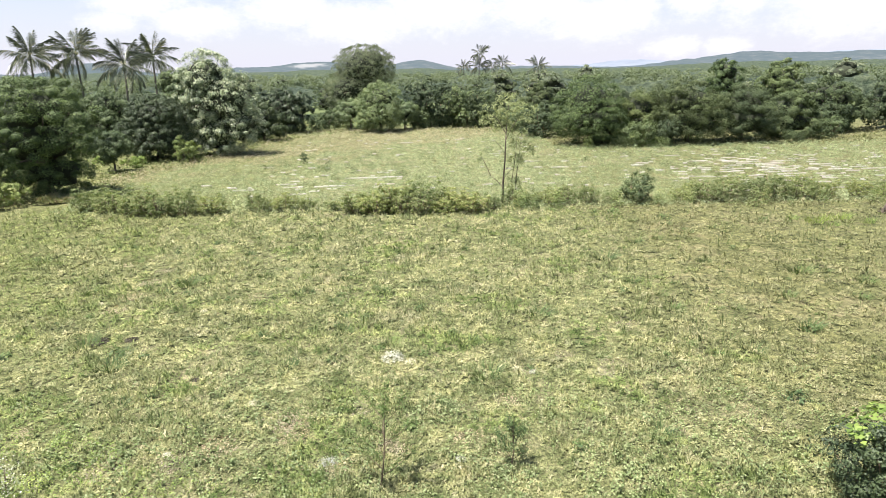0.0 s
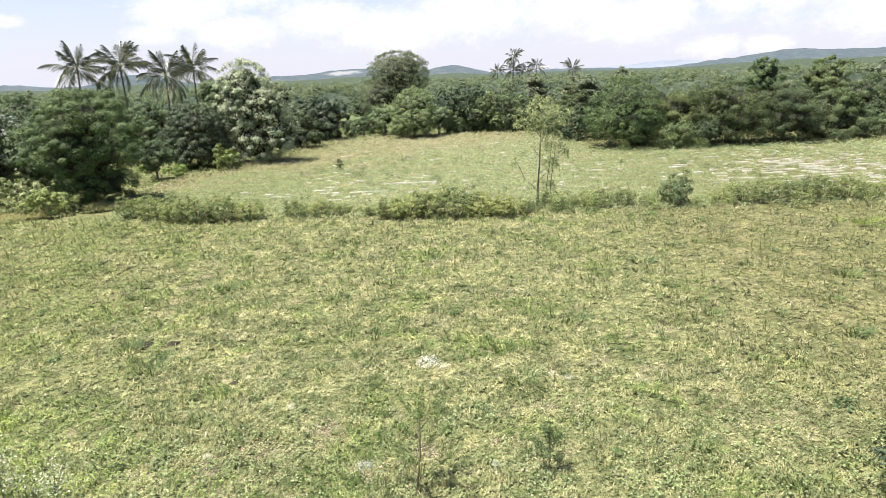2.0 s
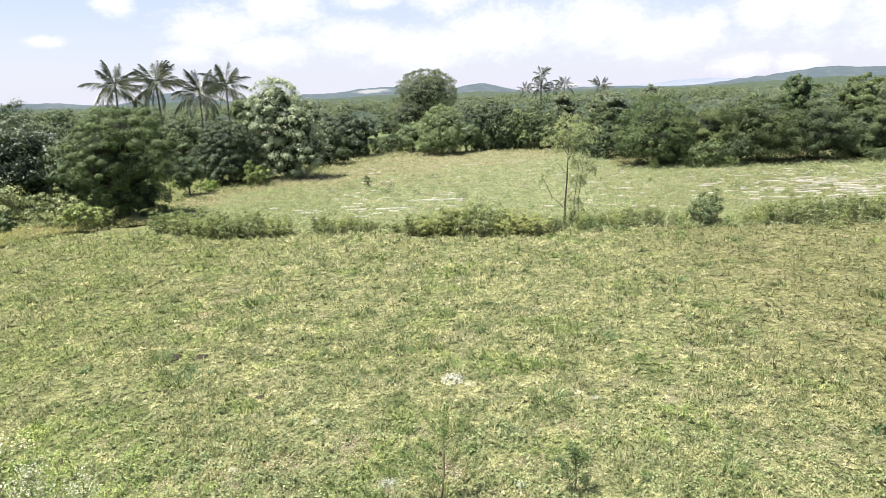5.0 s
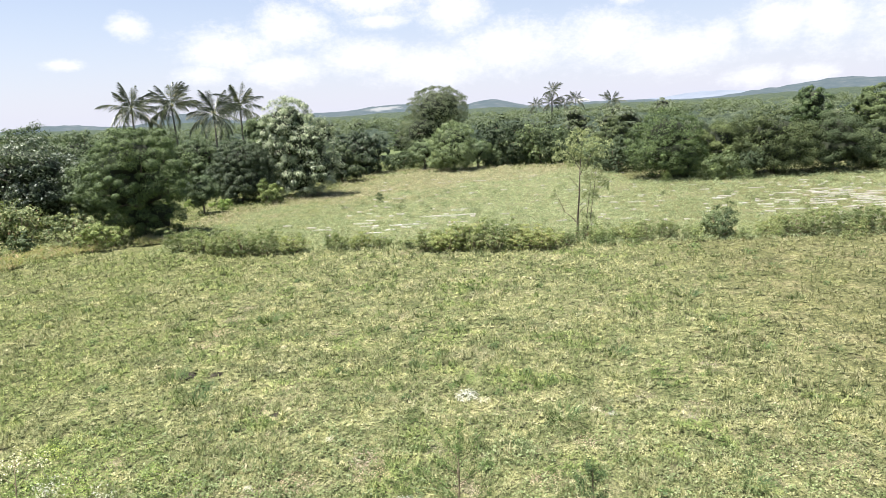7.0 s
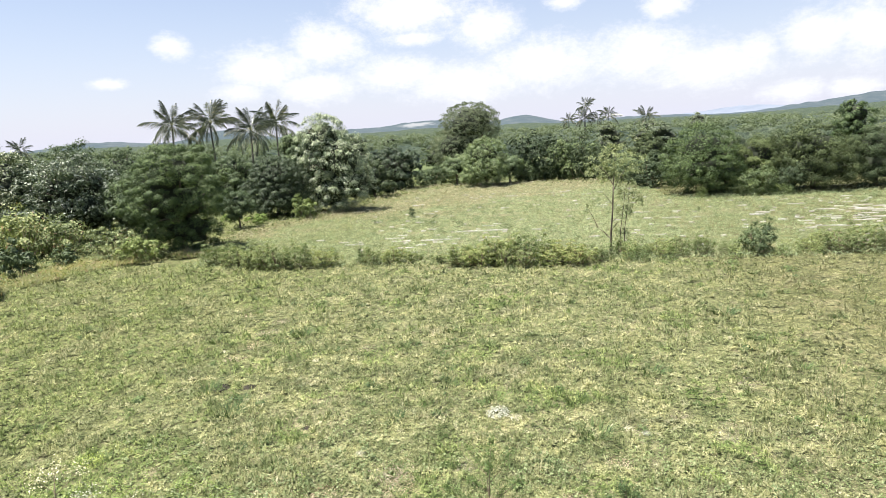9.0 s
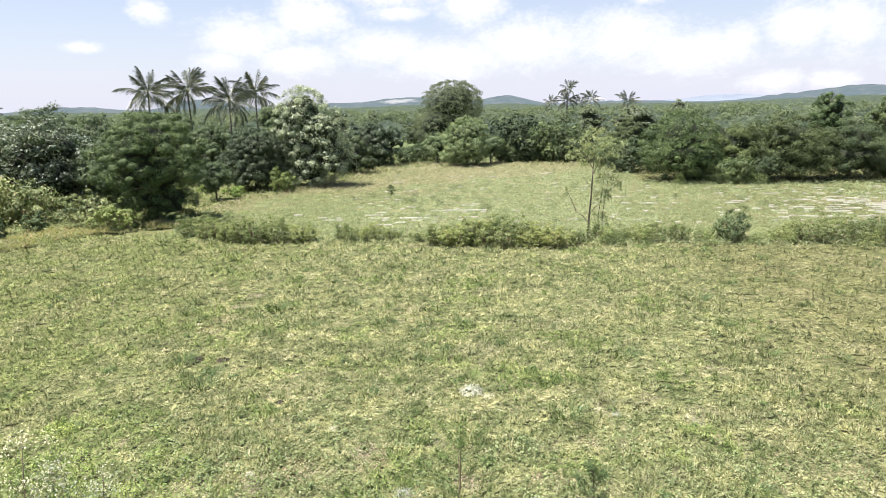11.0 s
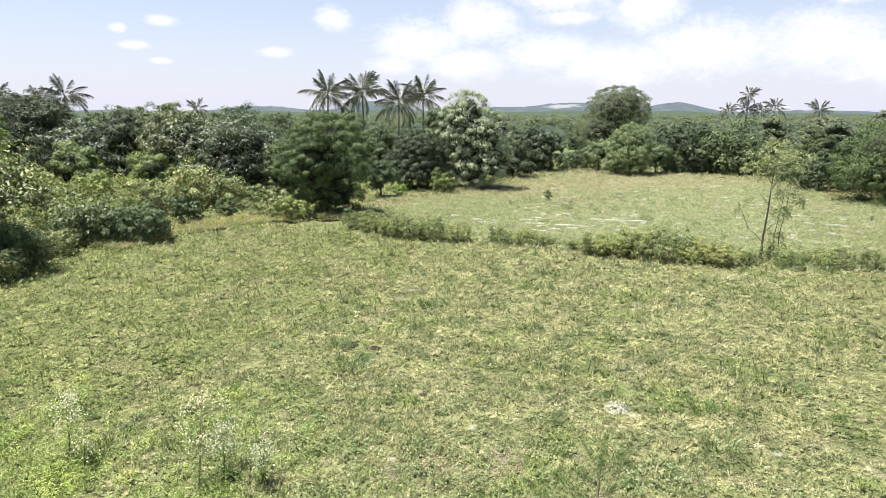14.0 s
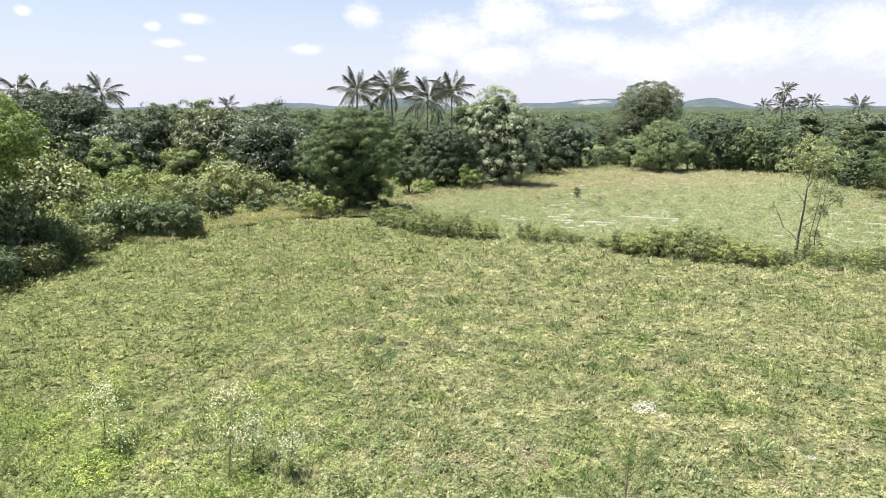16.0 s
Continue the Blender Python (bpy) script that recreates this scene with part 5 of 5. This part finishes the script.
# sparse tall stalks on the drier east side
STALKS = [mesh_of("grass_stalk", *tuft_mesh(620 + i, 9, 0.16, 0.5, 0.004, 0.45), M_TUFT) for i in range(4)]
stalks = [(rs.uniform(4.5, 19), rs.uniform(12, 26.5), rs.uniform(0.6, 1.2)) for _ in range(110)]
scatter_weeds(stalks, "grass_stalk", "thin tall grass stalks standing above dry turf", "grass stalk", "tall grass stalks", STALKS, 64)


def herb_mesh(seed, n, r, h, leaf, aspect, material):
    rng = np.random.default_rng(seed)
    e = sphere_dirs(rng, n, 0.05)
    c = e * np.array([r, r, h]) * rng.uniform(0.5, 1.0, n)[:, None]
    v, f = leaf_quads(c, e * 0.6 + np.array([0, 0, 0.6]) + rng.normal(size=e.shape) * 0.3, leaf, aspect, rng)
    return mesh_of("herb", v, f, material)


HERBS = [herb_mesh(640 + i, 90, 0.24, 0.22, 0.075, 0.5, M_TUFT) for i in range(3)]
herbs = [(6.48, 10.55, 1.0), (4.76, 27.31, 1.2), (7.33, 26.74, 1.4), (6.6, 26.9, 1.0), (9.1, 25.51, 1.3), (-1.5, 13.2, 0.8), (-7.3, 13.1, 1.0), (-6.6, 12.9, 0.7), (8.6, 13.85, 0.9)]
herbs += [(rs.uniform(-16, 10), rs.uniform(8, 24), rs.uniform(0.3, 0.8)) for _ in range(95)]
scatter_weeds(herbs, "broadleaf_weed", "low broad-leaved green weed in the pasture", "weed", "broad-leaved weeds", HERBS, 65)
FIELD_HERBS = [herb_mesh(645 + i, 110, 0.4, 0.42, 0.09, 0.3, M_OLIVE) for i in range(3)]
scatter_weeds([(rs.uniform(-13, 24), rs.uniform(31, 50), rs.uniform(0.5, 1.2)) for _ in range(90)], "field_weed", "knee-high dull green weed in the abandoned field", "weed", "weeds of the field", FIELD_HERBS, 71)
HEDGE_WEEDS = [herb_mesh(680 + i, 170, 0.3, 0.85, 0.085, 0.42, (M_SHRUB, M_WEED, M_CASTOR)[i]) for i in range(3)]
scatter_weeds([(rs.uniform(-17, 24), 28.6 + rs.normal() * 0.45, rs.uniform(0.55, 1.25)) for _ in range(70)], "hedge_weed", "upright dusty weed standing along the field hedge", "weed", "weeds along the hedge", HEDGE_WEEDS, 72)
YELLOW = [herb_mesh(650 + i, 300, 0.3, 0.24, 0.04, 0.35, M_DILL) for i in range(2)]
scatter_weeds([(2.6, 10.49, 0.75), (2.75, 10.3, 0.5), (-8.89, 10.21, 1.0), (-7.08, 8.32, 1.1), (-6.32, 8.44, 1.0), (-9.73, 6.45, 1.1), (-9.2, 6.35, 1.2), (-12.68, 9.62, 0.9), (-7.7, 7.4, 1.0), (-8.4, 7.0, 0.9), (-6.9, 7.3, 0.8), (-10.9, 6.7, 1.2), (-10.4, 6.2, 1.0), (-8.9, 7.9, 1.1), (-5.9, 7.2, 0.9), (-9.9, 7.6, 0.9), (-7.4, 8.9, 1.2), (-6.5, 9.6, 0.9), (-11.5, 7.4, 1.0)],
              "feathery_weed", "yellow-green feathery low weed", "weed", "feathery weeds", YELLOW, 66)


def make_flower_weed(label, x, y, h, lean, seed, heads, leaves, petal, leafm, leaf, group=""):
    """A thin branching stem with leaves along it and flower heads at the ends."""
    rng = np.random.default_rng(seed)
    t = tagged(new("tall_weed"), label, "weed", group)
    t.location = (x, y, bump_at(x, y))
    bm = bmesh.new()
    top = Vector((lean[0], lean[1], h))
    stem = bm
    tube(stem, [(0, 0, -0.05), top * 0.35 + Vector((0.02, 0, 0)), top * 0.7, top], [0.014, 0.012, 0.009, 0.004], 6)
    ends = [top]
    for i in range(7):
        s = top * rng.uniform(0.3, 0.85)
        a = rng.uniform(0, 6.28)
        L = h * rng.uniform(0.18, 0.34)
        e = s + Vector((math.cos(a) * L * 0.75, math.sin(a) * L * 0.75, L * 0.7))
        bm = bmesh.new()
        tube(bm, [s, s.lerp(e, 0.5) + Vector((0, 0, -0.02)), e], [0.007, 0.005, 0.002], 5)
        part("side_shoot", bm, M_STEM, t)
        ends.append(e)
    part("stem", stem, M_STEM, t)
    c = np.array([ends[i % len(ends)] for i in range(heads)], dtype=float)
    if heads:
        c += rng.normal(size=c.shape) * 0.085
        v, f = leaf_quads(c, rng.normal(size=c.shape) + np.array([0, 0, 1.0]), 0.03, 0.7, rng)
        part("flower_head", mesh_of("flower_head", v, f, petal), petal, t, "small white flowers")["kind"] = "stuff"
    k = rng.uniform(0.15, 1.0, leaves)
    ii = rng.integers(0, len(ends), leaves)
    c = np.array([np.array(ends[i]) * q for i, q in zip(ii, k)]) + rng.normal(size=(leaves, 3)) * 0.06 * h
    c[:, 2] = c[:, 2].clip(0.03)
    v, f = leaf_quads(c, rng.normal(size=c.shape) + np.array([0, 0, 0.8]), leaf, 0.3, rng)
    part("foliage", mesh_of("foliage", v, f, leafm), leafm, t)
    return t


FLOWERS = "white-flowered weeds"
make_flower_weed("tall weed with small white flower heads", -10.0, 7.2, 1.15, (0.1, 0.0), 701, 460, 500, M_PETAL, M_LUSH, 0.055, FLOWERS)
make_flower_weed("leaning tall weed with white flower heads", -7.1, 7.2, 1.5, (-0.1, 0.35), 702, 520, 500, M_PETAL, M_LUSH, 0.055, FLOWERS)
make_flower_weed("tall weed with small white flower heads", -6.3, 7.8, 0.75, (0.1, 0.0), 703, 380, 420, M_PETAL, M_LUSH, 0.055, FLOWERS)
make_flower_weed("tall weed with small white flower heads", -7.0, 7.7, 0.85, (-0.05, 0.1), 704, 420, 420, M_PETAL, M_LUSH, 0.055, FLOWERS)
make_flower_weed("tall weed with small white flower heads", -9.4, 7.0, 0.6, (0.1, 0.0), 705, 160, 360, M_PETAL, M_LUSH, 0.055, FLOWERS)


def make_plume_weed(label, x, y, h, lean, seed, shoots, leaflets):
    """A thin upright weed whose shoots carry rows of fine leaflets, densest at the tips."""
    rng = np.random.default_rng(seed)
    t = tagged(new("tall_weed"), label, "weed")
    t.location = (x, y, bump_at(x, y))
    top = Vector((lean[0], lean[1], h))
    stem = bmesh.new()
    tube(stem, [(0, 0, -0.05), top * 0.35 + Vector((0.03, 0, 0)), top * 0.7, top], [0.016, 0.013, 0.009, 0.003], 6)
    part("stem", stem, M_STEM, t)
    runs = [(top * 0.55, top)]
    for i in range(shoots):
        k = 0.08 + 0.8 * (i + rng.random()) / shoots
        a, L = 2.4 * i + rng.uniform(-0.4, 0.4), h * (0.2 + 0.28 * (1 - k)) * rng.uniform(0.7, 1.2)
        p = top * k
        q = p + Vector((math.cos(a) * 0.8, math.sin(a) * 0.8, 0.75)) * L
        bm = bmesh.new()
        tube(bm, [p, p.lerp(q, 0.5) + Vector((0, 0, -0.03)), q], [0.007, 0.005, 0.002], 5)
        part("side_shoot", bm, M_STEM, t)
        runs.append((p, q))
    i = rng.integers(0, len(runs), leaflets)
    k = 0.25 + 0.8 * rng.random(leaflets) ** 0.7
    a, b = np.array([r[0] for r in runs])[i], np.array([r[1] for r in runs])[i]
    c = a + (b - a) * k[:, None] + rng.normal(size=(leaflets, 3)) * 0.035
    c[:, 2] = c[:, 2].clip(0.02)
    v, f = leaf_quads(c, rng.normal(size=c.shape) + np.array([0, 0, 0.7]), 0.06, 0.16, rng, along=(b - a) + rng.normal(size=c.shape) * 0.15)
    part("foliage", mesh_of("foliage", v, f, M_TUFT), M_TUFT, t)


make_plume_weed("slender feathery dark green weed", -1.0, 8.3, 1.5, (0.12, 0.1), 706, 12, 1900)
make_plume_weed("small feathery green weed in short grass", 1.0, 8.7, 0.8, (0.05, 0.1), 707, 8, 900)


# ---- dry heaps ----
HEAP = [herb_mesh(660 + i, 420, 0.3, 0.17, 0.055, 0.3, M_STRAW) for i in range(2)]
scatter_weeds([(-1.13, 12.7, 1.0), (-0.75, 12.5, 0.55), (1.49, 12.08, 0.45), (-3.63, 10.86, 0.4), (1.8, 11.9, 0.35), (-1.9, 8.9, 0.6), (0.2, 8.9, 0.4), (-9.4, 16.5, 0.4), (-6.3, 15.7, 0.35), (-4.6, 9.2, 0.35)],
              "straw_heap", "small heap of pale dry straw in the pasture", "straw heap", "straw heaps", HEAP, 67)
DEAD = [herb_mesh(670 + i, 420, 0.5, 0.05, 0.05, 0.25, M_DRY) for i in range(2)]
scatter_weeds(BARE[3:],
              "dead_weeds", "flat patch of dead brown weeds", "dead weeds", "patches of dead weeds", DEAD, 68)


SOIL = bark_material("dark_bare_soil", (0.035, 0.03, 0.022), (0.1, 0.085, 0.062))


CLODS = [herb_mesh(680, 190, 0.2, 0.07, 0.05, 0.8, SOIL)]
scatter_weeds([(-8.07, 13.83, 1.2), (-7.38, 13.92, 0.8), (-7.72, 9.33, 0.8), (-5.1, 11.9, 0.6)], "soil_patch", "small crumbly patch of freshly dug dark earth", "soil", "dug patches", CLODS, 69)


LIGHT = [mesh_of("light_tuft", *tuft_mesh(690 + i, 70, 0.3, 0.3, 0.007, 0.9), M_LUSH) for i in range(2)]
scatter_weeds([(14.6, 24.3, 1.1), (15.3, 24.7, 0.9), (16.0, 24.9, 1.0), (14.0, 24.9, 0.8), (16.6, 24.2, 0.8), (15.0, 23.8, 0.7)], "grass_tuft", "fresh light green grass tuft near the hedge", "grass tuft", "light grass tufts", LIGHT, 70)


def make_stump(x, y):
    """What is left of a broken, leaning stem."""
    bm = bmesh.new()
    tube(bm, [(0, 0, -0.1), (0.02, 0.0, 0.12), (0.09, 0.02, 0.3), (0.2, 0.03, 0.5)], [0.13, 0.1, 0.075, 0.03], 9)
    for v in bm.verts:
        v.co += Vector((noise.noise(v.co * 9), noise.noise(v.co * 9 + Vector((5, 0, 0))), 0)) * 0.025
    t = tagged(new("tree_stump"), "dark broken stump at the edge of the pasture", "stump")
    t.location = (x, y, bump_at(x, y))
    part("stem", bm, M_BARK, t)
    v, f = leaf_quads(np.random.default_rng(91).normal(size=(60, 3)) * np.array([0.16, 0.16, 0.07]) + np.array([0.02, 0, 0.14]), np.random.default_rng(92).normal(size=(60, 3)), 0.1, 0.4, np.random.default_rng(93))
    part("dead_leaves", mesh_of("dead_leaves", v, f, SOIL), SOIL, t)["kind"] = "stuff"


make_stump(18.45, 26.0)


# ---- the vine-covered bush close by ----
def make_vine_bush(x, y):
    make_shrub("vine_bush", "dark bush overgrown by a lime-leaved vine", "shrub", M_MANGO, x, y, 1.0, 1.3, 300, 40, 0.055, 0.45, 720, 12, clump_r=0.18)
    bush = [o for o in bpy.data.objects if o.name == "vine_bush"][0]
    rng = np.random.default_rng(721)
    e = sphere_dirs(rng, 1500, 0.25)
    patch = np.array([noise.noise(Vector(q) * 2.2 + Vector((3, 0, 0))) for q in e])
    e = e[(e[:, 2] + 0.5 * patch + 0.15 * rng.random(len(e)) > 0.72)]
    c = np.array([0, 0, 0.66]) + e * np.array([1.02, 1.02, 0.8]) * rng.uniform(0.92, 1.06, len(e))[:, None]
    v, f = leaf_quads(c, e + np.array([0, 0, 0.6]) + rng.normal(size=e.shape) * 0.3, 0.085, 0.9, rng)
    part("vine", mesh_of("vine", v, f, M_LIME), M_LIME, bush, "large lime-green vine leaves")


make_vine_bush(6.35, 7.55)


def make_lush_corner():
    """Taller bright herbs in the near western corner of the pasture."""
    rng = np.random.default_rng(34)
    n0 = 3800
    x, y = rng.uniform(-15, -3.5, n0), rng.uniform(4.5, 10.5, n0)
    keep = rng.random(n0) < np.clip((10.2 - y) / 3.5, 0.05, 1) * np.clip((-2.5 - x) / 4, 0, 1) * np.array([0.3 + 1.8 * noise.noise((a * 0.8, b * 0.8, 6.0)) for a, b in zip(x, y)]).clip(0.08, 1)
    x, y = x[keep], y[keep]
    tall = 0.08 + 0.26 * rng.random(len(x)) ** 1.5
    idx = np.repeat(np.arange(len(x)), 30)
    n = len(idx)
    e = sphere_dirs(rng, n, 0.0)
    c = np.stack([x[idx] + e[:, 0] * 0.14, y[idx] + e[:, 1] * 0.14, 0.02 + e[:, 2] * tall[idx]], 1)
    v, f = leaf_quads(c, e + np.array([0, 0, 0.5]) + rng.normal(size=e.shape) * 0.4, 0.045, 0.35, rng)
    return tagged(new("lush_weeds", mesh_of("lush_weeds", v, f, M_LUSH)), "knee-high bright green feathery weeds", "weeds", kind="stuff")


make_lush_corner()


def make_clover():
    """Low broad-leaved clover between the grass close to the viewer."""
    rng = np.random.default_rng(35)
    n0 = 5200
    x, y = rng.uniform(-9, 8, n0), rng.uniform(6.8, 12.5, n0)
    keep = rng.random(n0) < np.clip((12.5 - y) / 3.5, 0.1, 1) * np.array([0.5 + 1.1 * noise.noise((a * 0.9, b * 0.9, 11.0)) for a, b in zip(x, y)]).clip(0.05, 1)
    x, y = x[keep], y[keep]
    tall = 0.06 + 0.1 * rng.random(len(x)) ** 1.5
    idx = np.repeat(np.arange(len(x)), 13)
    n = len(idx)
    e = sphere_dirs(rng, n, 0.0)
    c = np.stack([x[idx] + e[:, 0] * 0.09, y[idx] + e[:, 1] * 0.09, 0.02 + e[:, 2] * tall[idx]], 1)
    v, f = leaf_quads(c, e * 0.7 + np.array([0, 0, 0.5]) + rng.normal(size=e.shape) * 0.35, 0.04, 0.75, rng)
    return tagged(new("clover", mesh_of("clover", v, f, M_CLOVER)), "low pale green clover between the grass", "clover", kind="stuff")


make_clover()
